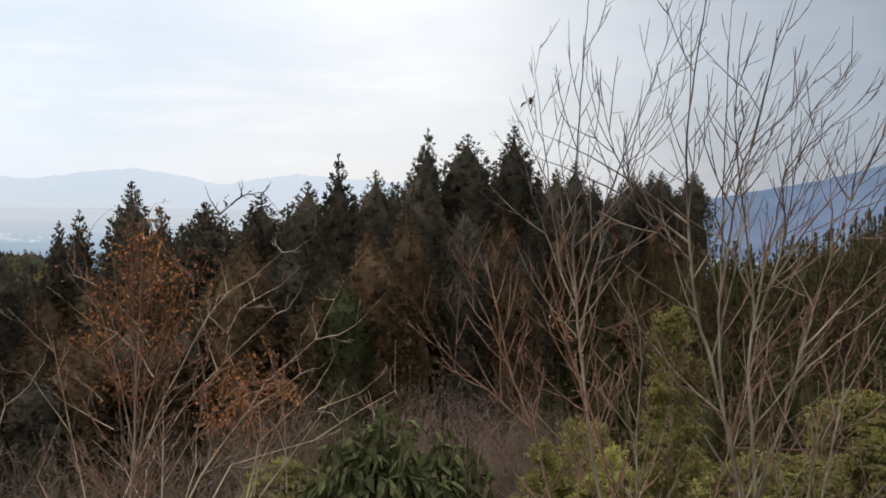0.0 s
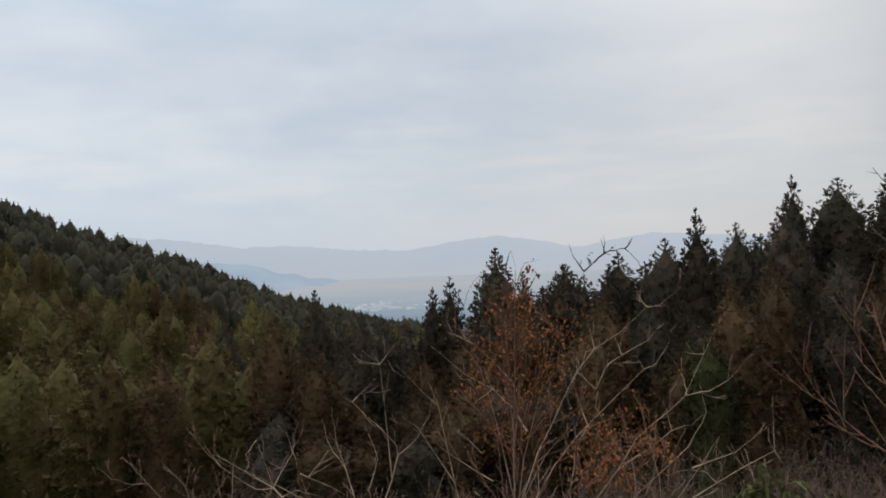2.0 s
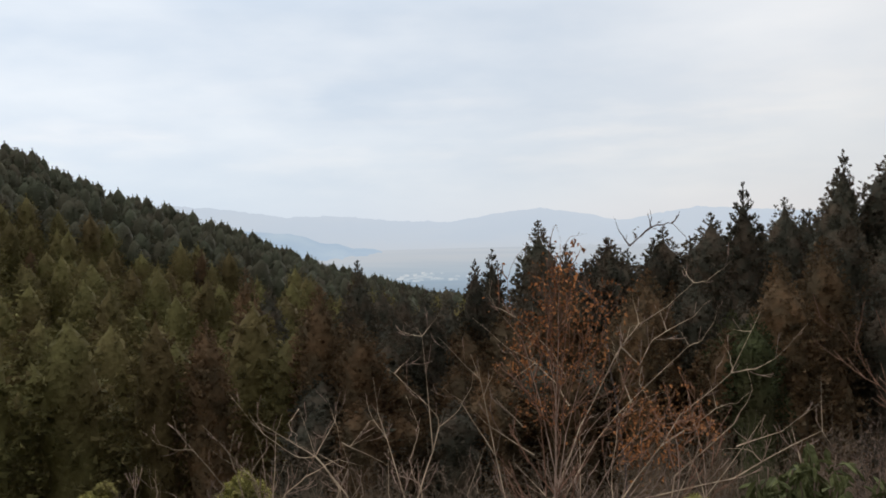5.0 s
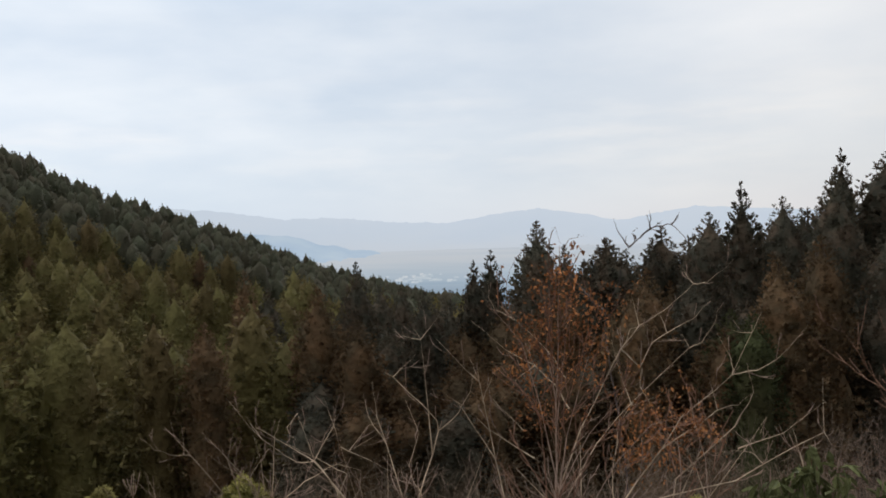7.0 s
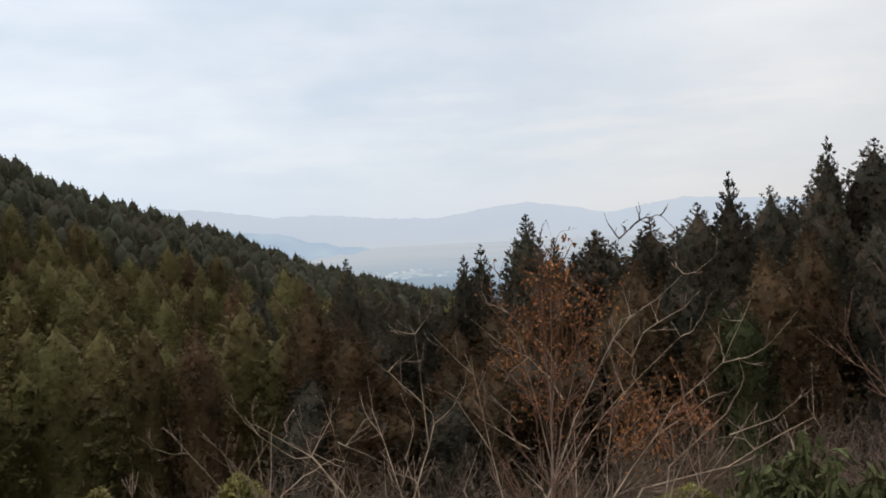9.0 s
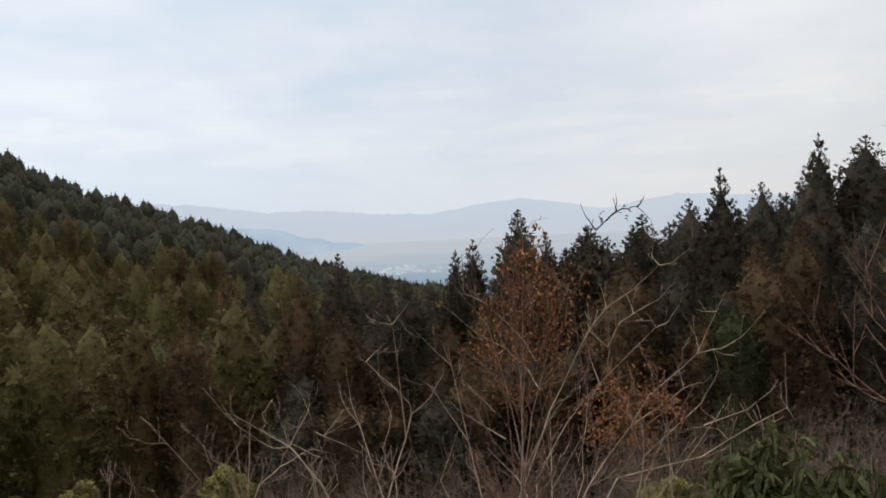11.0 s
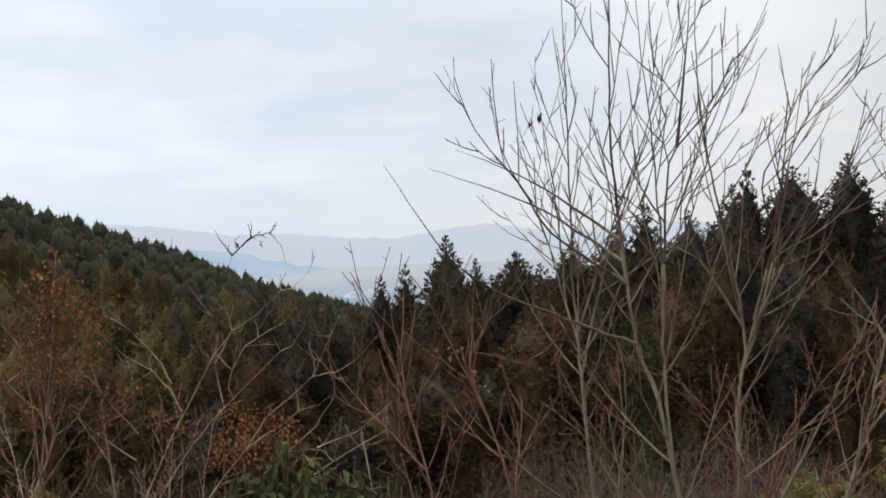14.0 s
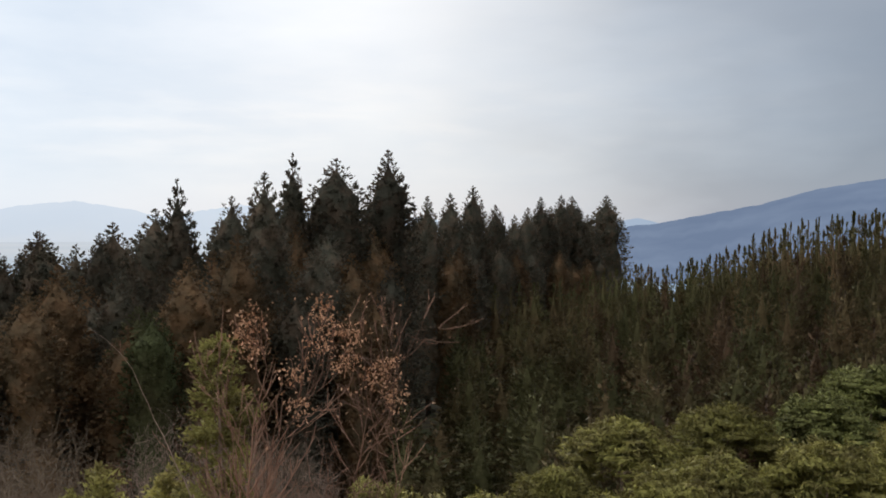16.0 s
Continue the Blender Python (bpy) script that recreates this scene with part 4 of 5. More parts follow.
def hang_leaves(tree, spots, count, size, material, seed, jitter, label):
    """Withered leaves hanging in clusters round the spots."""
    rng = np.random.default_rng(seed)
    c = Cloth()
    spots = np.asarray(spots)
    b = spots[rng.integers(0, len(spots), count)] + rng.normal(size=(count, 3)) * jitter
    w = unit(rng.normal(size=(count, 3)) * 0.8 + np.array([0, 0, -0.7]))
    s = size * rng.uniform(0.6, 1.4, count)
    c.leaves(b, w, s, s * 0.6, rng, 0.22)
    return part("withered_foliage", c, material, tree, label)


leaf_tree, _ = bare_tree("pale-barked leafless young tree with upswept red-brown twigs", [
    [(1.09, 6.28, -0.35), (1.05, 6.35, -0.1), (0.94, 6.52, 0.92), (0.92, 6.54, 1.39), (0.93, 6.5, 2.18), (0.96, 6.35, 3.01)],
    [(0.9, 6.61, 0.91), (1.1, 6.72, 1.49), (1.37, 6.76, 2.18), (1.6, 6.71, 2.84), (1.68, 6.62, 3.22)],
    [(0.9, 6.78, 0.77), (0.73, 6.85, 1.34), (0.59, 6.87, 1.84), (0.52, 6.85, 2.3)],
    [(0.88, 6.82, 1.1), (0.76, 6.86, 1.84), (0.62, 6.79, 2.72)],
    [(0.89, 6.56, 0.64), (1.1, 6.6, 1.36), (1.46, 6.52, 2.23), (1.68, 6.38, 2.83)],
], 301, 0.021, 1.0, 0.15, 0.5, 0.19, sweep=0.15)
hang_leaves(leaf_tree, [(0.63, 6.94, 2.38), (0.62, 6.94, 2.34)], 5, 0.055, M_BARK_LEAF, 409, 0.015, "last curled dead leaf")
bare_tree("forked leafless young tree with pale bark and upper shoots dark against the sky", [
    [(1.73, 5.29, 0.01), (1.69, 5.35, 0.21), (1.59, 5.44, 0.7), (1.49, 5.44, 0.98), (1.43, 5.45, 1.5), (1.4, 5.41, 2.04), (1.43, 5.32, 2.55), (1.47, 5.23, 2.91)],
    [(1.69, 5.3, 0.43), (1.65, 5.37, 0.85), (1.63, 5.41, 1.68), (1.58, 5.26, 2.58), (1.58, 5.17, 2.88)],
    [(1.69, 5.26, 1.12), (1.7, 5.27, 1.75), (1.75, 5.27, 1.95), (1.92, 5.3, 2.12), (2.1, 5.29, 2.44), (2.19, 5.26, 2.62)],
    [(1.75, 5.27, 1.95), (1.79, 5.24, 2.25), (1.84, 5.16, 2.68)],
    [(1.45, 5.35, 1.28), (1.11, 5.21, 1.56), (0.99, 5.14, 1.8), (0.82, 5.02, 2.06), (0.71, 4.9, 2.37)],
    [(1.5, 5.44, 0.95), (1.15, 5.05, 1.16), (0.95, 4.8, 1.3), (0.82, 4.65, 1.43), (0.69, 4.57, 1.64), (0.585, 4.44, 1.876)],
    [(1.43, 5.45, 1.42), (0.95, 5.47, 1.72), (0.39, 5.47, 1.93)],
    [(1.43, 5.45, 1.52), (0.95, 5.5, 1.84), (0.53, 5.52, 2.03)],
], 302, 0.0235, 1.0, 0.155, 0.52, 0.19, plain=(5, 6, 7))
bare_tree("pale-barked leafless young tree with upswept red-brown twigs", [
    [(1.94, 5.64, -0.11), (1.94, 5.83, 0.59), (1.98, 5.9, 1.02), (1.83, 5.87, 1.91), (1.79, 5.81, 2.34), (1.81, 5.71, 2.77)],
    [(1.97, 5.77, 0.78), (2.15, 5.86, 1.32), (2.24, 5.84, 2.09), (2.46, 5.82, 2.41), (2.57, 5.8, 2.56)],
    [(2.02, 5.7, 0.99), (2.14, 5.76, 1.46), (2.11, 5.74, 1.83), (2.43, 5.76, 2.15), (2.68, 5.73, 2.44)],
    [(1.92, 5.89, 1.0), (1.68, 5.85, 1.54), (1.81, 5.87, 1.88), (2.08, 5.85, 2.5)],
    [(2.1, 5.62, 1.02), (2.3, 5.68, 1.51), (2.54, 5.7, 1.83), (2.75, 5.7, 2.09)],
    [(1.99, 5.94, 0.73), (2.12, 6.07, 1.27), (2.36, 6.18, 1.65), (2.6, 6.25, 1.96), (2.83, 6.29, 2.21)],
    [(2.0, 5.99, 1.05), (2.16, 6.09, 1.57), (2.25, 6.11, 1.98), (2.43, 6.14, 2.28), (2.65, 6.18, 2.5)],
], 303, 0.0205, 0.95, 0.165, 0.5, 0.19, sweep=0.4)
bare_tree("leaning leafless young tree with pale bark and long side shoots", [
    [(2.46, 6.82, -0.23), (2.58, 6.82, 0.22), (2.64, 6.82, 0.47), (2.73, 6.82, 0.85), (2.84, 6.82, 1.23), (2.97, 6.82, 1.64), (3.1, 6.82, 1.95), (3.24, 6.82, 2.26)],
    [(2.97, 6.82, 1.64), (2.9, 6.84, 1.73), (2.83, 6.86, 1.88), (2.77, 6.88, 2.11)],
    [(2.97, 6.82, 1.64), (2.96, 6.76, 1.82), (2.96, 6.7, 2.04)],
    [(2.84, 6.82, 1.28), (2.84, 6.86, 1.67), (2.82, 6.9, 1.97)],
    [(2.6, 6.82, 0.2), (2.73, 6.8, 0.42), (2.95, 6.78, 0.64), (3.11, 6.76, 0.79), (3.34, 6.74, 1), (3.5, 6.72, 1.2), (3.65, 6.7, 1.41)],
    [(2.67, 6.82, 0.52), (2.9, 6.85, 0.78), (3.1, 6.87, 1.01), (3.27, 6.9, 1.15), (3.45, 6.92, 1.29), (3.53, 6.95, 1.37)],
    [(2.73, 6.82, 0.85), (2.66, 6.85, 1.01), (2.54, 6.87, 1.2), (2.52, 6.9, 1.35)],
    [(2.67, 6.82, 0.62), (2.62, 6.79, 0.79), (2.64, 6.75, 0.89)],
    [(2.84, 6.82, 1.23), (3.09, 6.85, 1.5), (3.25, 6.87, 1.75), (3.35, 6.9, 1.86)],
    [(3.05, 6.82, 1.78), (3.14, 6.81, 2.01), (3.19, 6.8, 2.17)],
], 304, 0.022, 0.7, 0.17, 0.42, 0.19, keep=0.46, sweep=0.4)
pod_tree, _ = bare_tree("thin red-brown leafless sapling with a few dry pods", [
    [(0.95, 5.1, 0.06), (0.9, 5.14, 0.26), (0.78, 5.17, 0.63), (0.61, 5.13, 1.01), (0.52, 5.1, 1.22), (0.44, 5.06, 1.36)],
    [(0.78, 5.17, 0.63), (0.69, 5.18, 0.95), (1.01, 5.33, 0.86), (1.25, 5.42, 0.71)],
], 305, 0.018, 0.75, 0.11, 0.4, 0.15, wood=M_TWIG, spread=1.0)
hang_leaves(pod_tree, [(0.63, 5.1, 0.97), (0.69, 5.13, 0.92), (0.71, 5.13, 0.87), (0.78, 5.15, 0.79)], 16, 0.03, M_PALE_DRY, 408, 0.02, "pale dry pods")
bare_tree("low leafless shrub with long red-brown side shoots", [
    [(2.98, 5.86, -0.16), (3.13, 5.95, 0.13), (3.39, 6.0, 0.38), (3.68, 6.02, 0.57), (3.95, 6.01, 0.77)],
], 306, 0.02, 0.8, 0.10, 0.4, 0.14)
bare_tree("thin leafless sapling with pale bark", [
    [(2.39, 5.67, -0.02), (2.51, 5.78, 0.41), (2.55, 5.83, 0.68), (2.66, 5.86, 0.96)],
], 307, 0.02, 0.6, 0.14, 0.3)
bare_tree("red-brown leafless sapling with outward leaning shoots", [
    [(0.64, 4.82, -0.16), (0.5, 5.01, 0.39), (0.25, 5.15, 0.98), (0.05, 5.19, 1.35)],
    [(0.5, 5.01, 0.39), (0.25, 5.08, 0.59), (0.0, 5.13, 0.81), (-0.21, 5.17, 1.16)],
    [(0.37, 5.09, 0.68), (0.31, 5.14, 0.98), (0.24, 5.18, 1.3)],
], 321, 0.016, 0.75, 0.10, 0.4, 0.15, wood=M_TWIG, spread=0.75)
bare_tree("thin leafless sapling with pale bark", [
    [(1.26, 5.77, -0.52), (1.27, 5.94, 0.01), (1.31, 6.08, 0.65), (1.22, 6.15, 1.09)],
    [(1.27, 5.96, 0.08), (1.04, 6.08, 0.38), (0.79, 6.15, 0.55)],
], 322, 0.016, 0.75, 0.10, 0.4, 0.15, spread=0.8)
bare_tree("thin leafless sapling with pale bark", [[(2.02, 5.09, -0.24), (2.14, 5.2, 0.24), (2.41, 5.21, 0.82), (2.57, 5.18, 1.2)]], 323, 0.017, 0.75, 0.10, 0.4, 0.15, spread=0.8)
bare_tree("low leafless shrub with crossing red-brown shoots", [
    [(1.94, 6.39, -0.35), (2.05, 6.51, -0.06), (1.88, 6.55, 0.25), (1.57, 6.51, 0.61), (1.25, 6.41, 0.79)],
    [(2.1, 6.33, -0.01), (2.18, 6.44, 0.34), (2.48, 6.59, 0.76), (2.86, 6.69, 1.13)],
    [(2.3, 6.5, -0.2), (2.93, 6.66, -0.16), (3.28, 6.77, 0.14), (3.57, 6.84, 0.42), (3.99, 6.87, 0.71)],
], 324, 0.018, 0.8, 0.09, 0.4, 0.14, wood=M_TWIG, spread=0.8)
brown_shrub, brown_tips = bare_tree("dense twiggy shrub holding withered orange-brown leaves", [
    [(-1.49, 4.44, 0.04), (-1.5, 4.51, 0.28), (-1.52, 4.62, 0.75), (-1.51, 4.68, 1.16), (-1.5, 4.71, 1.55)],
    [(-1.5, 4.49, 0.2), (-1.46, 4.6, 0.58), (-1.38, 4.69, 0.93), (-1.28, 4.76, 1.25)],
    [(-1.52, 4.52, 0.33), (-1.61, 4.59, 0.75), (-1.69, 4.61, 1.05), (-1.87, 4.57, 1.29)],
    [(-1.51, 4.62, 0.28), (-1.38, 4.73, 0.56), (-1.24, 4.8, 0.73), (-1.16, 4.85, 0.91)],
    [(-1.49, 4.6, 0.61), (-1.48, 4.67, 0.98), (-1.45, 4.71, 1.28)],
    [(-1.5, 4.53, 0.77), (-1.54, 4.56, 1.06), (-1.52, 4.59, 1.35)],
    [(-1.36, 4.53, 0.2), (-1.21, 4.64, 0.47), (-1.05, 4.72, 0.64), (-0.86, 4.77, 0.7)],
    [(-0.94, 4.7, 0.1), (-0.93, 4.81, 0.46), (-0.99, 4.86, 0.74)],
    [(-0.78, 4.73, 0.11), (-0.81, 4.83, 0.46), (-0.89, 4.87, 0.74)],
], 309, 0.011, 0.45, 0.065, 0.24, 0.07, wood=M_GREY_TWIG, fine=M_TWIG, start=0.1, spread=0.8, kink=0.03, name="leafy_shrub", category="shrub")
bare_tree("thin dark whip-like sapling arching over the brown shrub", [
    [(-1.55, 4.53, 0.22), (-1.6, 4.61, 0.6), (-1.65, 4.64, 0.83), (-1.71, 4.66, 1.06), (-1.77, 4.66, 1.24), (-1.78, 4.66, 1.37), (-1.73, 4.68, 1.49), (-1.66, 4.71, 1.56)],
    [(-1.65, 4.64, 0.83), (-1.57, 4.7, 1.06), (-1.54, 4.74, 1.29), (-1.56, 4.74, 1.44), (-1.57, 4.74, 1.53), (-1.55, 4.75, 1.62), (-1.53, 4.75, 1.65), (-1.51, 4.76, 1.56)],
    [(-1.57, 4.7, 1.06), (-1.53, 4.74, 1.35), (-1.5, 4.76, 1.5), (-1.46, 4.77, 1.58), (-1.38, 4.8, 1.6)],
    [(-1.78, 4.66, 1.37), (-1.83, 4.64, 1.43)],
], 317, 0.006, 0.12, 0.4, 0.08, 0.1, keep=0.7, wood=M_TWIG, start=0.6, name="bare_sapling", category="sapling")
hang_leaves(brown_shrub, [(-1.62, 4.65, 1.13), (-1.51, 4.7, 1.28), (-1.39, 4.72, 1.22), (-1.26, 4.76, 1.26), (-1.34, 4.73, 1.1), (-1.67, 4.62, 1.05), (-1.68, 4.59, 0.9), (-1.5, 4.67, 1.04), (-1.53, 4.7, 1.4), (-1.61, 4.58, 0.7), (-1.39, 4.69, 0.93)], 1050, 0.021, M_DRY, 401, 0.06, "withered orange-brown leaves")
hang_leaves(brown_shrub, brown_tips[brown_tips[:, 2] > 0.55], 480, 0.019, M_DRY, 405, 0.02, "withered orange-brown leaves")
hang_leaves(brown_shrub, [(-1.39, 4.55, 1.5), (-1.36, 4.57, 1.39), (-1.44, 4.53, 1.43), (-1.38, 4.56, 1.54)], 26, 0.035, M_DRY, 406, 0.02, "hanging dry seed cluster")
pale_branched, _ = bare_tree("spreading leafless shrub with pale lichened forking branches", [
    [(-1.95, 5.91, -0.15), (-1.81, 6.07, 0.28), (-1.56, 6.23, 0.81), (-1.44, 6.27, 0.96), (-1.27, 6.32, 1.07), (-1.09, 6.36, 1.24)],
    [(-1.93, 5.95, -0.52), (-1.9, 6.0, -0.17), (-1.72, 6.15, 0.19), (-1.58, 6.23, 0.37), (-1.13, 6.39, 0.81), (-1.19, 6.39, 0.91)],
    [(-1.56, 6.23, 0.79), (-1.44, 6.25, 0.68), (-1.35, 6.3, 0.86), (-1.1, 6.37, 1.01), (-0.99, 6.4, 1.12)],
    [(-1.13, 6.39, 0.81), (-1.05, 6.41, 0.85), (-0.97, 6.44, 0.98), (-0.95, 6.46, 1.08)],
    [(-1.26, 6.32, 0.9), (-1.33, 6.4, 1.06)],
    [(-1.43, 6.27, 0.96), (-1.48, 6.24, 1.19)],
    [(-1.12, 6.35, 1.22), (-1.01, 6.35, 1.24), (-0.83, 6.35, 1.4)],
    [(-1.12, 6.35, 1.22), (-1.18, 6.5, 1.34)],
], 310, 0.0078, 0.3, 0.17, 0.2, 0.11, keep=0.85, kink=0.04, wood=M_GREY_BARK, fine=M_GREY_TWIG, start=0.4, spread=0.7, name="bare_shrub", category="shrub")
bare_tree("spreading leafless shrub with pale lichened forking branches", [
    [(-1.79, 5.96, -0.15), (-1.81, 6.08, 0.35)],
    [(-1.71, 6.01, -0.52), (-1.6, 6.08, -0.17), (-1.62, 6.13, 0.01), (-1.56, 6.22, 0.32)],
    [(-1.67, 6.1, 0.13), (-1.6, 6.17, 0.35), (-1.5, 6.21, 0.44), (-1.28, 6.27, 0.51)],
    [(-1.56, 6.26, 0.48), (-1.64, 6.31, 0.86)],
    [(-1.58, 6.3, 0.71), (-1.51, 6.35, 0.93), (-1.4, 6.38, 0.97)],
], 311, 0.0078, 0.3, 0.17, 0.2, 0.11, keep=0.85, kink=0.04, wood=M_GREY_BARK, fine=M_GREY_TWIG, start=0.4, spread=0.7, name="bare_shrub", category="shrub")
bare_tree("spreading leafless shrub with pale lichened forking branches", [
    [(-1.55, 6.0, -0.21), (-1.17, 6.23, 0.37), (-0.85, 6.33, 0.65), (-0.67, 6.4, 1.05)],
    [(-1.27, 6.17, 0.21), (-0.94, 6.3, 0.43), (-0.82, 6.35, 0.46), (-0.74, 6.4, 0.52)],
    [(-0.94, 6.3, 0.43), (-1.01, 6.34, 0.62)],
    [(-0.85, 6.33, 0.65), (-0.86, 6.39, 0.75), (-0.96, 6.44, 0.9)],
    [(-0.85, 6.33, 0.65), (-0.71, 6.38, 0.67), (-0.59, 6.43, 0.73), (-0.39, 6.51, 0.96)],
    [(-1.41, 6.2, 0.69), (-1.43, 6.18, 0.58), (-1.34, 6.17, 0.42)],
    [(-0.77, 6.36, 0.86), (-0.86, 6.31, 0.95)],
], 312, 0.0078, 0.3, 0.17, 0.2, 0.11, keep=0.85, kink=0.04, wood=M_GREY_BARK, fine=M_GREY_TWIG, start=0.4, spread=0.7, name="bare_shrub", category="shrub")
bare_tree("spreading leafless shrub with pale lichened forking branches", [
    [(-1.37, 6.06, -0.15), (-0.84, 6.19, -0.01), (-0.31, 6.31, 0.31), (-0.31, 6.37, 0.65)],
    [(-1.29, 6.07, -0.5), (-1.18, 6.09, -0.14), (-1.05, 6.24, 0.17), (-1.13, 6.33, 0.43)],
    [(-1.22, 6.1, -0.5), (-0.99, 6.17, -0.14), (-0.65, 6.34, 0.38)],
    [(-1.21, 6.1, -0.5), (-0.98, 6.17, -0.14), (-1.07, 6.23, 0.03), (-1.34, 6.28, 0.34)],
    [(-1.31, 6.13, -0.5), (-1.22, 6.23, -0.02), (-0.86, 6.36, 0.31), (-0.78, 6.4, 0.43), (-0.73, 6.42, 0.52), (-0.77, 6.44, 0.7)],
    [(-0.68, 6.21, 0.17), (-0.75, 6.21, 0.2), (-0.95, 6.18, 0.16)],
    [(-0.31, 6.31, 0.31), (-0.26, 6.24, 0.24)],
    [(-0.7, 6.31, 0.31), (-0.7, 6.41, 0.23)],
], 313, 0.0078, 0.3, 0.17, 0.2, 0.11, keep=0.85, kink=0.04, wood=M_GREY_BARK, fine=M_GREY_TWIG, start=0.4, spread=0.7, name="bare_shrub", category="shrub")
bare_tree("spreading leafless shrub with pale lichened forking branches", [
    [(-0.45, 6.27, 0.17), (-0.49, 6.3, 0.32)],
    [(-0.83, 6.31, 0.17), (-0.55, 6.37, 0.28), (-0.3, 6.42, 0.48)],
], 314, 0.0078, 0.3, 0.17, 0.2, 0.11, keep=0.85, kink=0.04, wood=M_GREY_BARK, fine=M_GREY_TWIG, start=0.4, spread=0.7, name="bare_shrub", category="shrub")
bare_tree("leafless shrub with pale upright forked branches", [
    [(-2.94, 5.9, -0.23), (-2.85, 6.07, 0.22), (-2.73, 6.15, 0.34), (-2.65, 6.22, 0.49), (-2.63, 6.25, 0.61)],
    [(-2.94, 5.91, -0.58), (-2.93, 5.92, -0.19), (-2.99, 5.91, -0.11), (-3.02, 5.93, 0.0), (-2.98, 6.01, 0.21), (-3.08, 6.01, 0.45)],
    [(-2.87, 6.02, 0.07), (-2.9, 5.93, 0.89)],
    [(-2.85, 6.07, 0.23), (-2.84, 6.02, 0.32), (-3.1, 5.88, 0.63), (-3.14, 5.79, 0.69)],
    [(-2.71, 6.17, 0.38), (-2.83, 6.11, 0.5)],
    [(-3.1, 5.88, 0.62), (-3.0, 6.05, 0.77)],
    [(-2.89, 5.94, 0.81), (-3.14, 5.99, 0.94)],
    [(-2.88, 5.94, 0.87), (-2.97, 5.97, 0.96)],
    [(-2.88, 5.94, 0.89), (-2.85, 6.12, 1.03)],
], 315, 0.0074, 0.3, 0.17, 0.2, 0.11, keep=0.85, kink=0.04, wood=M_GREY_BARK, fine=M_GREY_TWIG, start=0.4, spread=0.7, name="bare_shrub", category="shrub")
bare_tree("leafless shrub with pale upright forked branches", [
    [(-2.39, 6.14, -0.25), (-2.6, 6.25, 0.55), (-2.67, 6.25, 0.73)],
    [(-2.49, 6.1, -0.6), (-2.64, 6.04, -0.24), (-2.51, 6.2, 0.16)],
    [(-2.14, 6.08, 0.07), (-2.46, 6.01, 0.28), (-2.57, 5.99, 0.39)],
    [(-2.47, 6.18, 0.06), (-2.67, 6.07, 0.41), (-2.68, 5.97, 0.47)],
    [(-1.98, 6.4, 0.36), (-2.08, 6.4, 0.52), (-2.22, 6.38, 0.66), (-2.41, 6.33, 0.77), (-2.65, 6.26, 0.99)],
    [(-2.57, 6.23, 0.41), (-2.48, 6.25, 0.63)],
    [(-2.6, 6.25, 0.55), (-2.86, 6.11, 0.87)],
    [(-2.6, 6.25, 0.55), (-2.56, 6.12, 0.73)],
    [(-2.25, 6.36, 0.64), (-2.34, 6.29, 0.57), (-2.36, 6.24, 0.5)],
], 316, 0.0074, 0.3, 0.17, 0.2, 0.11, keep=0.85, kink=0.04, wood=M_GREY_BARK, fine=M_GREY_TWIG, start=0.4, spread=0.7, name="bare_shrub", category="shrub")
bare_tree("leafless shrub with pale upright forked branches", [
    [(-2.12, 6.23, -0.25), (-2.33, 6.22, -0.04)],
    [(-2.29, 6.29, 0.21), (-2.5, 6.26, 0.43)],
    [(-1.95, 6.25, 0.59), (-2.03, 6.25, 0.74), (-2.42, 6.16, 1.14)],
    [(-2.32, 6.18, 1.02), (-2.44, 6.15, 1.09), (-2.47, 6.15, 1.17), (-2.47, 6.16, 1.28)],
], 317, 0.0074, 0.3, 0.17, 0.2, 0.11, keep=0.85, kink=0.04, wood=M_GREY_BARK, fine=M_GREY_TWIG, start=0.4, spread=0.7, name="bare_shrub", category="shrub")
bare_tree("leafless shrub with pale arching branches in a tangle", [
    [(-3.5, 5.84, -0.26), (-3.72, 5.79, 0.01), (-3.82, 5.72, 0.01), (-4.05, 5.61, 0.19), (-4.27, 5.52, 0.49)],
    [(-3.52, 5.84, -0.61), (-3.54, 5.83, -0.23), (-3.77, 5.86, 0.01), (-3.94, 5.93, 0.32)],
    [(-3.52, 5.83, -0.61), (-3.56, 5.82, -0.21), (-3.62, 5.89, -0.15), (-3.6, 6.01, -0.1)],
    [(-3.72, 5.8, 0.03), (-4.07, 5.64, 0.26), (-4.13, 5.61, 0.27)],
    [(-3.72, 5.81, 0.06), (-3.64, 5.95, 0.25), (-3.73, 5.98, 0.42)],
    [(-4.05, 5.61, 0.19), (-4.19, 5.64, 0.34)],
    [(-3.64, 5.95, 0.25), (-3.68, 6.04, 0.32)],
    [(-3.64, 5.95, 0.25), (-3.64, 6.03, 0.06)],
    [(-3.94, 5.93, 0.32), (-3.96, 5.82, 0.24), (-3.91, 5.77, 0.19), (-3.83, 5.75, 0.16)],
], 318, 0.0076, 0.3, 0.17, 0.2, 0.11, keep=0.85, kink=0.04, wood=M_GREY_BARK, fine=M_GREY_TWIG, start=0.4, spread=0.7, name="bare_shrub", category="shrub")
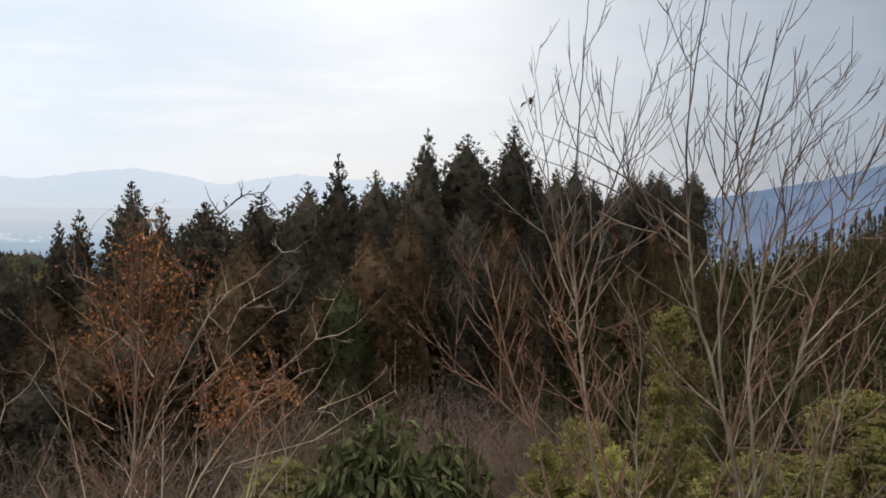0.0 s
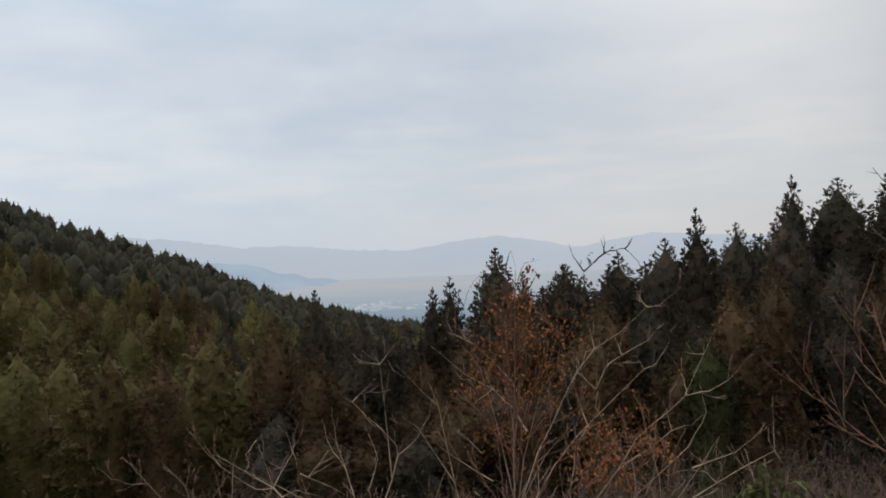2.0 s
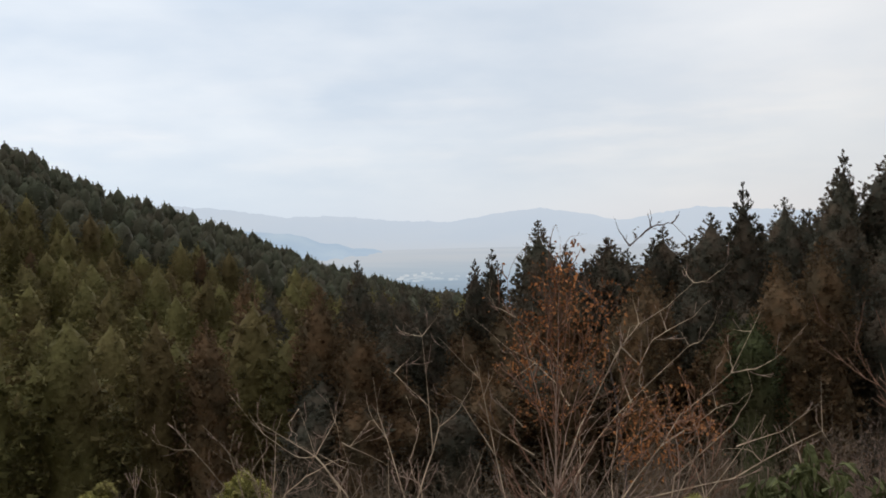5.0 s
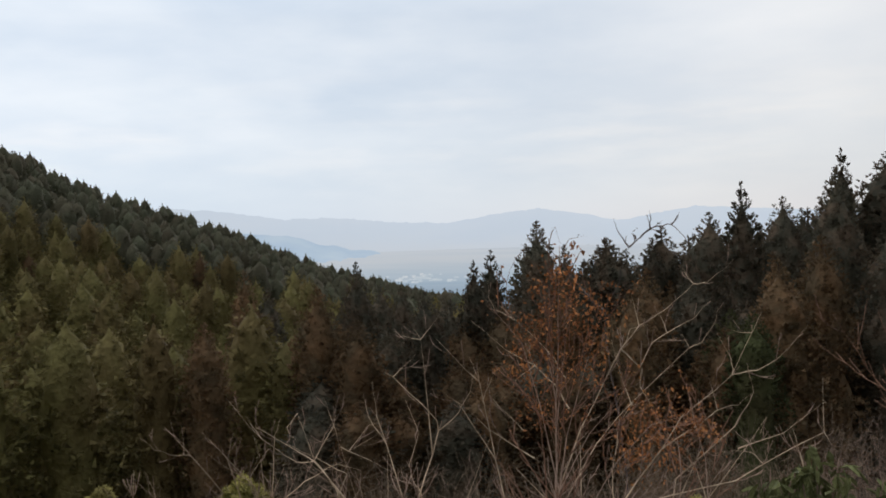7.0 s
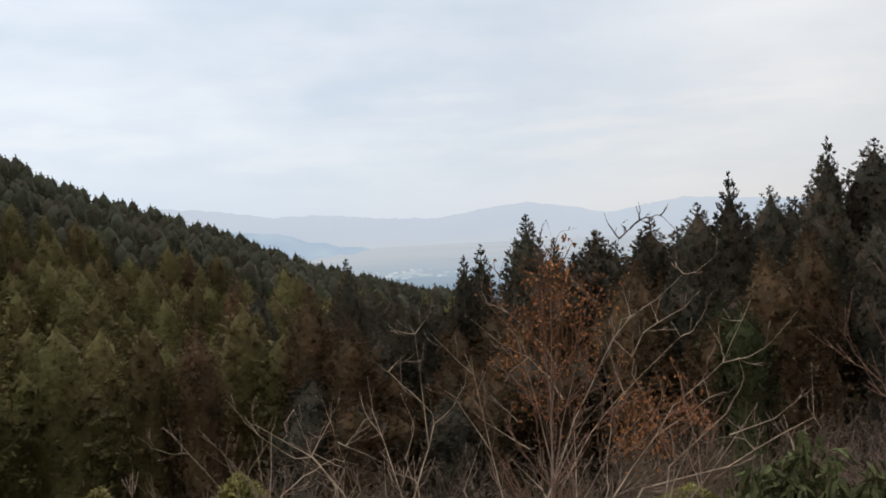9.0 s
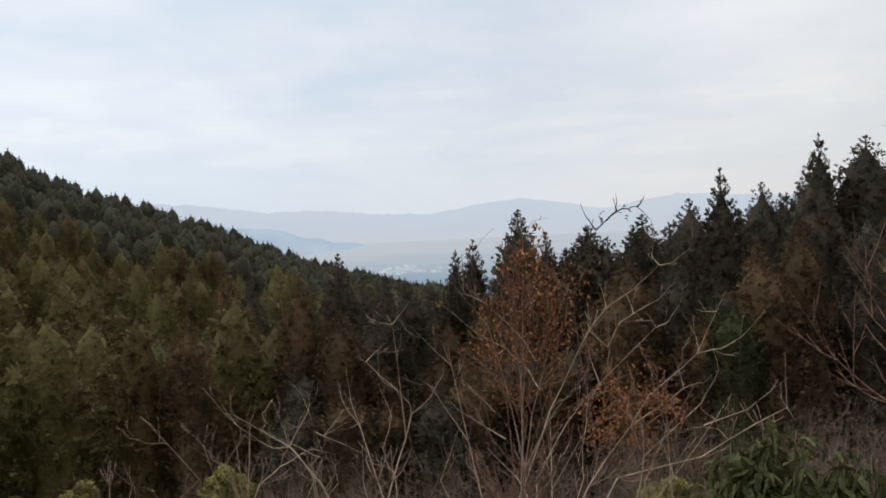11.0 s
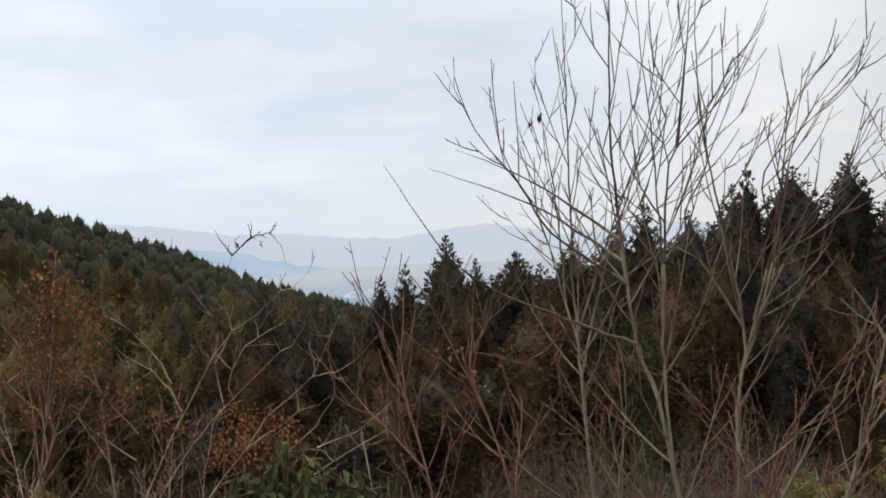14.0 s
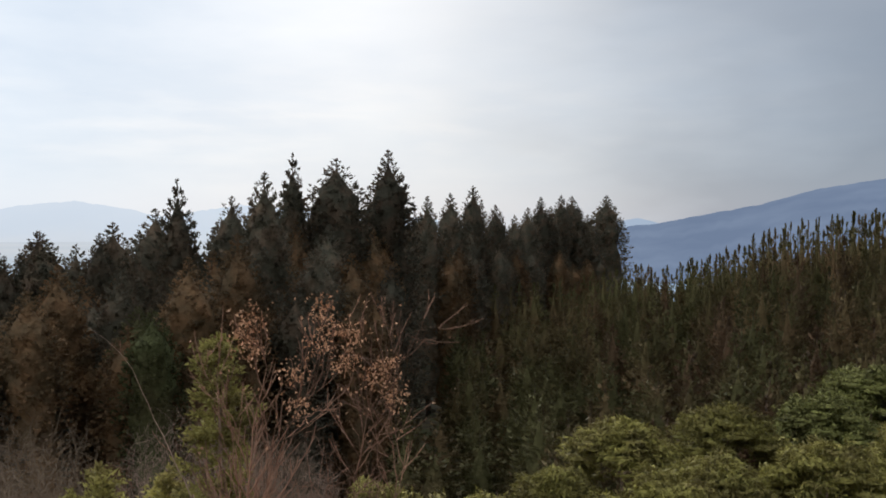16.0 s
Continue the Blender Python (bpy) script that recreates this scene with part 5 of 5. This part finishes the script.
bare_tree("leafless shrub with pale arching branches in a tangle", [
    [(-3.87, 5.61, -0.23), (-3.76, 5.72, -0.12), (-3.58, 5.87, -0.02), (-3.43, 5.94, -0.07)],
    [(-3.73, 5.77, -0.66), (-3.51, 6.02, -0.31), (-3.65, 6.05, 0.06)],
    [(-3.7, 5.78, -0.66), (-3.45, 6.03, -0.31), (-3.49, 6.04, -0.18), (-3.57, 6.02, -0.12)],
    [(-3.72, 5.79, -0.58), (-3.5, 6.05, -0.23), (-3.44, 5.97, -0.07)],
    [(-3.73, 5.72, -0.58), (-3.52, 5.89, -0.06), (-3.63, 5.88, -0.04), (-3.95, 5.78, 0.13)],
    [(-3.67, 6.03, 0.02), (-3.46, 6.08, -0.03), (-3.24, 6.11, -0.12)],
    [(-3.55, 6.07, 0.04), (-3.39, 6.16, 0.15)],
    [(-3.59, 6.06, 0.06), (-3.47, 6.16, 0.21), (-3.4, 6.21, 0.23)],
], 319, 0.0076, 0.3, 0.17, 0.2, 0.11, keep=0.85, kink=0.04, wood=M_GREY_BARK, fine=M_GREY_TWIG, start=0.4, spread=0.7, name="bare_shrub", category="shrub")
bare_tree("leafless shrub with pale arching branches in a tangle", [
    [(-3.13, 6.03, -0.28), (-3.35, 6.08, 0.3), (-3.39, 6.1, 0.55)],
    [(-3.2, 6.07, -0.67), (-3.31, 6.13, -0.32), (-3.34, 6.21, 0.0)],
    [(-3.26, 6.06, 0.04), (-3.44, 6.11, 0.27), (-3.52, 6.19, 0.44)],
], 320, 0.0076, 0.3, 0.17, 0.2, 0.11, keep=0.85, kink=0.04, wood=M_GREY_BARK, fine=M_GREY_TWIG, start=0.4, spread=0.7, name="bare_shrub", category="shrub")
bare_tree("low leafless shrub with pale grey arching branches", [
    [(-4.87, 5.19, -0.19), (-4.89, 5.23, -0.01)],
    [(-4.82, 5.23, -0.55), (-4.74, 5.28, -0.2), (-4.81, 5.27, -0.03)],
    [(-4.65, 5.32, -0.54), (-4.32, 5.51, -0.19), (-4.64, 5.38, 0.22), (-4.67, 5.38, 0.34)],
    [(-4.57, 5.4, 0.11), (-4.65, 5.32, 0.11), (-4.72, 5.25, 0.16), (-4.78, 5.21, 0.24)],
    [(-4.57, 5.41, 0.11), (-4.62, 5.44, 0.29)],
], 321, 0.0062, 0.3, 0.17, 0.2, 0.11, keep=0.85, kink=0.04, wood=M_GREY_BARK, fine=M_GREY_TWIG, start=0.4, spread=0.7, name="bare_shrub", category="shrub")
bare_tree("low leafless shrub with pale grey arching branches", [
    [(-4.09, 5.78, -0.29), (-4.12, 5.89, 0.15), (-4.1, 5.94, 0.28)],
    [(-4.09, 5.78, -0.64), (-4.09, 5.78, -0.27), (-4.03, 5.87, -0.05)],
    [(-4.12, 5.72, -0.64), (-4.16, 5.64, -0.17), (-4.5, 5.5, 0.25)],
    [(-4.13, 5.72, -0.64), (-4.2, 5.62, -0.12), (-4.42, 5.47, 0.09)],
    [(-4.13, 5.72, -0.64), (-4.2, 5.62, -0.12), (-4.15, 5.72, 0.0), (-4.21, 5.74, 0.18)],
    [(-4.18, 5.7, -0.64), (-4.32, 5.57, 0.03), (-4.31, 5.64, 0.21)],
    [(-4.11, 5.76, -0.64), (-4.15, 5.72, 0.0), (-4.12, 5.85, 0.09)],
], 322, 0.0062, 0.3, 0.17, 0.2, 0.11, keep=0.85, kink=0.04, wood=M_GREY_BARK, fine=M_GREY_TWIG, start=0.4, spread=0.7, name="bare_shrub", category="shrub")
hooked, _ = bare_tree("tall thin leafless sapling with dark hooked twigs against the sky", [
    [(-1.57, 6.3, 0.01), (-1.63, 6.38, 0.39), (-1.7, 6.44, 0.75), (-1.71, 6.44, 1.04), (-1.67, 6.44, 1.14), (-1.61, 6.44, 1.25), (-1.57, 6.44, 1.39), (-1.53, 6.44, 1.49)],
    [(-1.53, 6.44, 1.49), (-1.57, 6.42, 1.56), (-1.6, 6.38, 1.62), (-1.61, 6.34, 1.69)],
    [(-1.53, 6.44, 1.49), (-1.46, 6.46, 1.55), (-1.39, 6.49, 1.61), (-1.31, 6.52, 1.67)],
    [(-1.46, 6.46, 1.56), (-1.39, 6.48, 1.62), (-1.31, 6.5, 1.64), (-1.25, 6.5, 1.64), (-1.19, 6.5, 1.58), (-1.14, 6.5, 1.5), (-1.12, 6.5, 1.38)],
    [(-1.39, 6.48, 1.62), (-1.385, 6.48, 1.68), (-1.39, 6.48, 1.74)],
    [(-1.24, 6.5, 1.64), (-1.21, 6.5, 1.68), (-1.19, 6.5, 1.72)],
    [(-1.71, 6.44, 1.04), (-1.85, 6.47, 1.17), (-1.98, 6.5, 1.31), (-2.13, 6.52, 1.5), (-2.22, 6.52, 1.6)],
    [(-2.13, 6.52, 1.5), (-2.12, 6.52, 1.56), (-2.1, 6.52, 1.64)],
    [(-2.17, 6.52, 1.54), (-2.17, 6.5, 1.58), (-2.14, 6.5, 1.61)],
    [(-1.71, 6.44, 1.04), (-1.81, 6.4, 1.13), (-1.94, 6.35, 1.26)],
], 323, 0.0115, 0.1, 0.9, 0.06, 0.2, keep=0.55, wood=M_SHOOT, fine=M_DARK_TWIG, start=0.5, name="bare_sapling", category="sapling")
for i, (x, y, z) in enumerate([(-1.49, 6.45, 1.61), (-1.32, 6.5, 1.62)]):
    hang_leaves(hooked, [(x, y, z), (x, y, z - 0.03), (x + 0.005, y, z - 0.06)], 8, 0.03, M_BARK_LEAF, 404 + 20 * i, 0.007, "dark shrivelled hanging pod")
hang_leaves(pale_branched, [(-1.4, 6.26, 0.39), (-1.33, 6.25, 0.24), (-1.51, 6.21, 0.24), (-1.19, 6.29, 0.34), (-1.47, 6.18, 0.1), (-1.08, 6.3, 0.29), (-1.25, 6.24, 0.14)], 560, 0.030, M_DRY, 403, 0.07, "withered orange-brown leaves")
pale_shrub, pale_tips = bare_tree("twiggy shrub with clusters of pale pinkish dry leaves", [
    [(5.33, 6.62, -0.22), (5.32, 6.69, 0.0), (5.34, 6.78, 0.34), (5.4, 6.85, 0.66), (5.33, 6.87, 0.94)],
    [(5.34, 6.69, 0.0), (5.49, 6.78, 0.28), (5.67, 6.86, 0.57), (5.7, 6.92, 0.98)],
    [(5.85, 6.76, -0.27), (5.88, 6.86, 0.04), (5.94, 6.94, 0.36), (6.0, 6.99, 0.67), (5.78, 7.02, 0.92)],
    [(5.94, 6.94, 0.36), (6.07, 6.98, 0.6), (6.16, 7.01, 0.82), (6.39, 7.01, 0.88)],
    [(6.07, 6.57, -0.21), (6.1, 6.67, 0.09), (6.07, 6.73, 0.34), (5.92, 6.77, 0.55)],
    [(5.33, 6.64, 0.19), (5.21, 6.68, 0.48), (5.06, 6.71, 0.81)],
], 312, 0.010, 0.62, 0.055, 0.28, 0.075, wood=M_TWIG, fine=M_TWIG, start=0.1, kink=0.05, spread=0.85, name="leafy_shrub", category="shrub")
hang_leaves(pale_shrub, [(5.31, 6.92, 0.93), (5.33, 6.9, 0.75), (5.27, 6.9, 0.84), (5.68, 6.97, 0.97), (5.75, 6.96, 0.86), (5.85, 6.96, 0.83), (5.69, 6.94, 0.77), (6.04, 6.94, 0.64), (5.97, 6.93, 0.58), (6.1, 6.91, 0.49), (5.54, 6.91, 0.62), (5.57, 6.88, 0.44), (5.82, 6.94, 0.68)], 1250, 0.022, M_PALE_DRY, 402, 0.04, "clusters of pale dry leaves")
hang_leaves(pale_shrub, pale_tips[pale_tips[:, 2] > 0.3], 120, 0.022, M_PALE_DRY, 407, 0.02, "clusters of pale dry leaves")
bare_tree("single pale leaning leafless stem", [[(5.06, 6.96, -0.33), (4.96, 7.02, -0.1), (4.83, 7.06, 0.16), (4.67, 7.09, 0.5), (4.56, 7.09, 0.71), (4.37, 7.06, 0.87)]], 313, 0.010, 0.3, 0.5, 0.15, wood=M_GREY_TWIG, start=0.6, name="bare_sapling", category="sapling")



# ---- evergreen bush and a far twiggy bush ----
def evergreen_bush(label, centre, radius, height, count, seed):
    """A dome of long drooping leathery leaves on a few stems."""
    rng = np.random.default_rng(seed)
    bush = tagged(new("evergreen_bush"), label, "bush")
    x, y, z = centre
    bush.location = (x, y, z - height)
    foot = land(x, y) - (z - height) - 0.1
    leaves = Cloth()
    for i in range(26):
        a, q = rng.random() * 6.28, rng.random() ** 0.5
        tip = np.array([math.cos(a) * radius * q, math.sin(a) * radius * q, height * (1 - 0.55 * q * q) * rng.uniform(0.8, 1.05)])
        path = smooth_path([(0, 0, foot), tuple(tip * [0.3, 0.3, 0.4]), tuple(tip * [0.75, 0.75, 0.8]), tuple(tip)], 0.12)
        stems = Cloth()
        stems.tube(path, np.linspace(0.011, 0.003, len(path)), 5, False)
        part("stem", stems, M_GREY_TWIG, bush, smooth=True)
        for k in range(count // 20):
            t = 1 - 0.55 * rng.random() ** 1.6
            b = path[int(t * (len(path) - 1))] + rng.normal(size=3) * 0.03
            out = unit(np.array([b[0], b[1], 0.02]) + rng.normal(size=3) * 0.35)
            w = unit(out + np.array([0, 0, rng.uniform(-2.6, -0.2)]))
            L = rng.uniform(0.075, 0.135)
            side = unit(np.cross(w, [0, 0, 1]) + rng.normal(size=3) * 0.25)
            up = np.cross(side, w)
            m1, m2 = b + w * L * 0.3 + up * 0.006, b + w * L * 0.72
            v = [b, m1 + side * L * 0.18, m2 + side * L * 0.14, b + w * L - up * L * 0.12, m2 - side * L * 0.14, m1 - side * L * 0.18, m1 - up * 0.01, m2 - up * 0.012]
            leaves.add(v, [(0, 1, 6), (1, 2, 7, 6), (2, 3, 7), (3, 4, 7), (4, 5, 6, 7), (5, 0, 6)])
    tagged(part("foliage", leaves, M_LAUREL, bush), kind="stuff")
    return bush


for x, y, z, r, count, k in ((-0.52, 4.98, 0.42, 0.26, 520, 501), (-0.3, 5.06, 0.55, 0.28, 800, 502), (-0.06, 5.12, 0.44, 0.28, 620, 503), (0.14, 5.25, 0.29, 0.26, 420, 504)):
    evergreen_bush("evergreen bush with long drooping dark green leaves", (x, y, z), r, 0.95, count, k)


def twig_bush(label, centre, radius, height, count, seed, material, thick=0.02):
    """A haze of fine grey shoots rising from one root."""
    rng = np.random.default_rng(seed)
    bush = tagged(new("twiggy_bush"), label, "bush")
    x, y, z = centre
    bush.location = (x, y, z - height)
    c = Cloth()
    for i in range(count):
        a, q = rng.random() * 6.28, rng.random() ** 0.5
        tip = np.array([math.cos(a) * radius * q, math.sin(a) * radius * q, height * (1 - 0.55 * q * q) * rng.uniform(0.55, 1.05)])
        root = np.array([math.cos(a + 1) * radius * 0.2 * q, math.sin(a + 1) * radius * 0.2 * q, -0.8])
        mid = root + (tip - root) * 0.5 + np.array([math.cos(a), math.sin(a), 0]) * 0.2 * radius + rng.normal(size=3) * 0.2 * radius
        p = smooth_path([root, mid, mid + (tip - mid) * 0.6 + rng.normal(size=3) * 0.13 * radius, tip], height * 0.24)
        c.tube(p, np.linspace(thick, thick * 0.25, len(p)), 3, False)
        for k in range(5):
            j = rng.integers(len(p) // 2, len(p))
            e = p[j] + unit(unit(tip - root) + rng.normal(size=3) * 0.9) * rng.uniform(0.1, 0.22) * height
            c.tube([p[j], (p[j] + e) / 2 + rng.normal(size=3) * 0.03, e], [thick * 0.45, thick * 0.35, thick * 0.2], 3, False)
    tagged(part("shoot_mass", c, material, bush), kind="stuff")
    return bush


twig_bush("grey-brown leafless bush of fine shoots before the cedars", (0.6, 28.0, -4.0), 2.4, 3.4, 230, 511, M_HAZE_TWIG, 0.009)
twig_bush("grey-brown leafless bush of fine shoots before the cedars", (2.9, 28.5, -4.9), 1.9, 2.6, 160, 512, M_HAZE_TWIG, 0.009)
twig_bush("low tangle of grey-brown shoots below the leafy shrub", (5.7, 7.1, 0.3), 0.65, 1.0, 60, 513, M_TWIG, 0.004)
for x, y, z, r, k in [(-3.6, 7.4, -0.5, 0.9, 521), (-2.2, 8.6, -0.6, 0.9, 522), (-5.0, 7.0, -0.6, 0.9, 523), (-1.2, 7.4, -0.5, 0.7, 524), (0.4, 7.6, -0.5, 0.8, 525), (4.0, 7.4, -0.5, 0.7, 528), (-6.4, 7.2, -0.8, 0.9, 529), (6.6, 7.6, -0.4, 0.7, 530)]:
    twig_bush("low leafless undergrowth of fine brown shoots", (x, y, z), r, 1.1, 45, k, M_HAZE_TWIG, 0.005)


scrub_rng = random.Random(31)
for i in range(14):
    az, r = radians(-34 + 3.0 * i + scrub_rng.uniform(-1, 1)), scrub_rng.uniform(16, 30)
    x, y = r * math.sin(az), r * math.cos(az)
    top = 1.6 - r * math.tan(radians(scrub_rng.uniform(11.0, 14.0) + (1.0 if az < radians(-14) else 0.0)))
    twig_bush("brown leafless scrub of fine shoots on the slope", (x, y, top), scrub_rng.uniform(1.0, 2.0), min(3.6, max(1.2, top - land(x, y) - 0.6)), 100, 560 + i, M_SCRUB_TWIG, 0.010)


# ---- the town on the plain ----
def far_town():
    """Pale buildings kilometres off, too small to tell apart."""
    rng = random.Random(77)
    c = Cloth()
    for i in range(46):
        az, r = radians(rng.gauss(-25.2, 1.7)), rng.uniform(2620, 2900)
        x, y = r * math.sin(az), r * math.cos(az)
        w, d, h, z = rng.uniform(5, 20), rng.uniform(6, 12), rng.uniform(3, 6), land(x, y) - 1
        v = [(x + sx * w / 2, y + sy * d / 2, z + k) for k in (0, h) for sx, sy in ((-1, -1), (1, -1), (1, 1), (-1, 1))]
        v += [(x - w / 2, y, z + h * 1.35), (x + w / 2, y, z + h * 1.35)]
        c.add(v, [(0, 1, 5, 4), (1, 2, 6, 5), (2, 3, 7, 6), (3, 0, 4, 7), (4, 5, 9, 8), (6, 7, 8, 9), (5, 6, 9), (7, 4, 8)])
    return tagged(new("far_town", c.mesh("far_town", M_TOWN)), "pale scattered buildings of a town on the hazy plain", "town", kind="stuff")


# walls and roofs glow, with the plain's haze put into their colour
M_TOWN = distance_material("hazed_walls_and_roofs", [(0.4, (0.52, 0.60, 0.67)), (0.6, (0.66, 0.70, 0.74))], 0.02)
far_town()
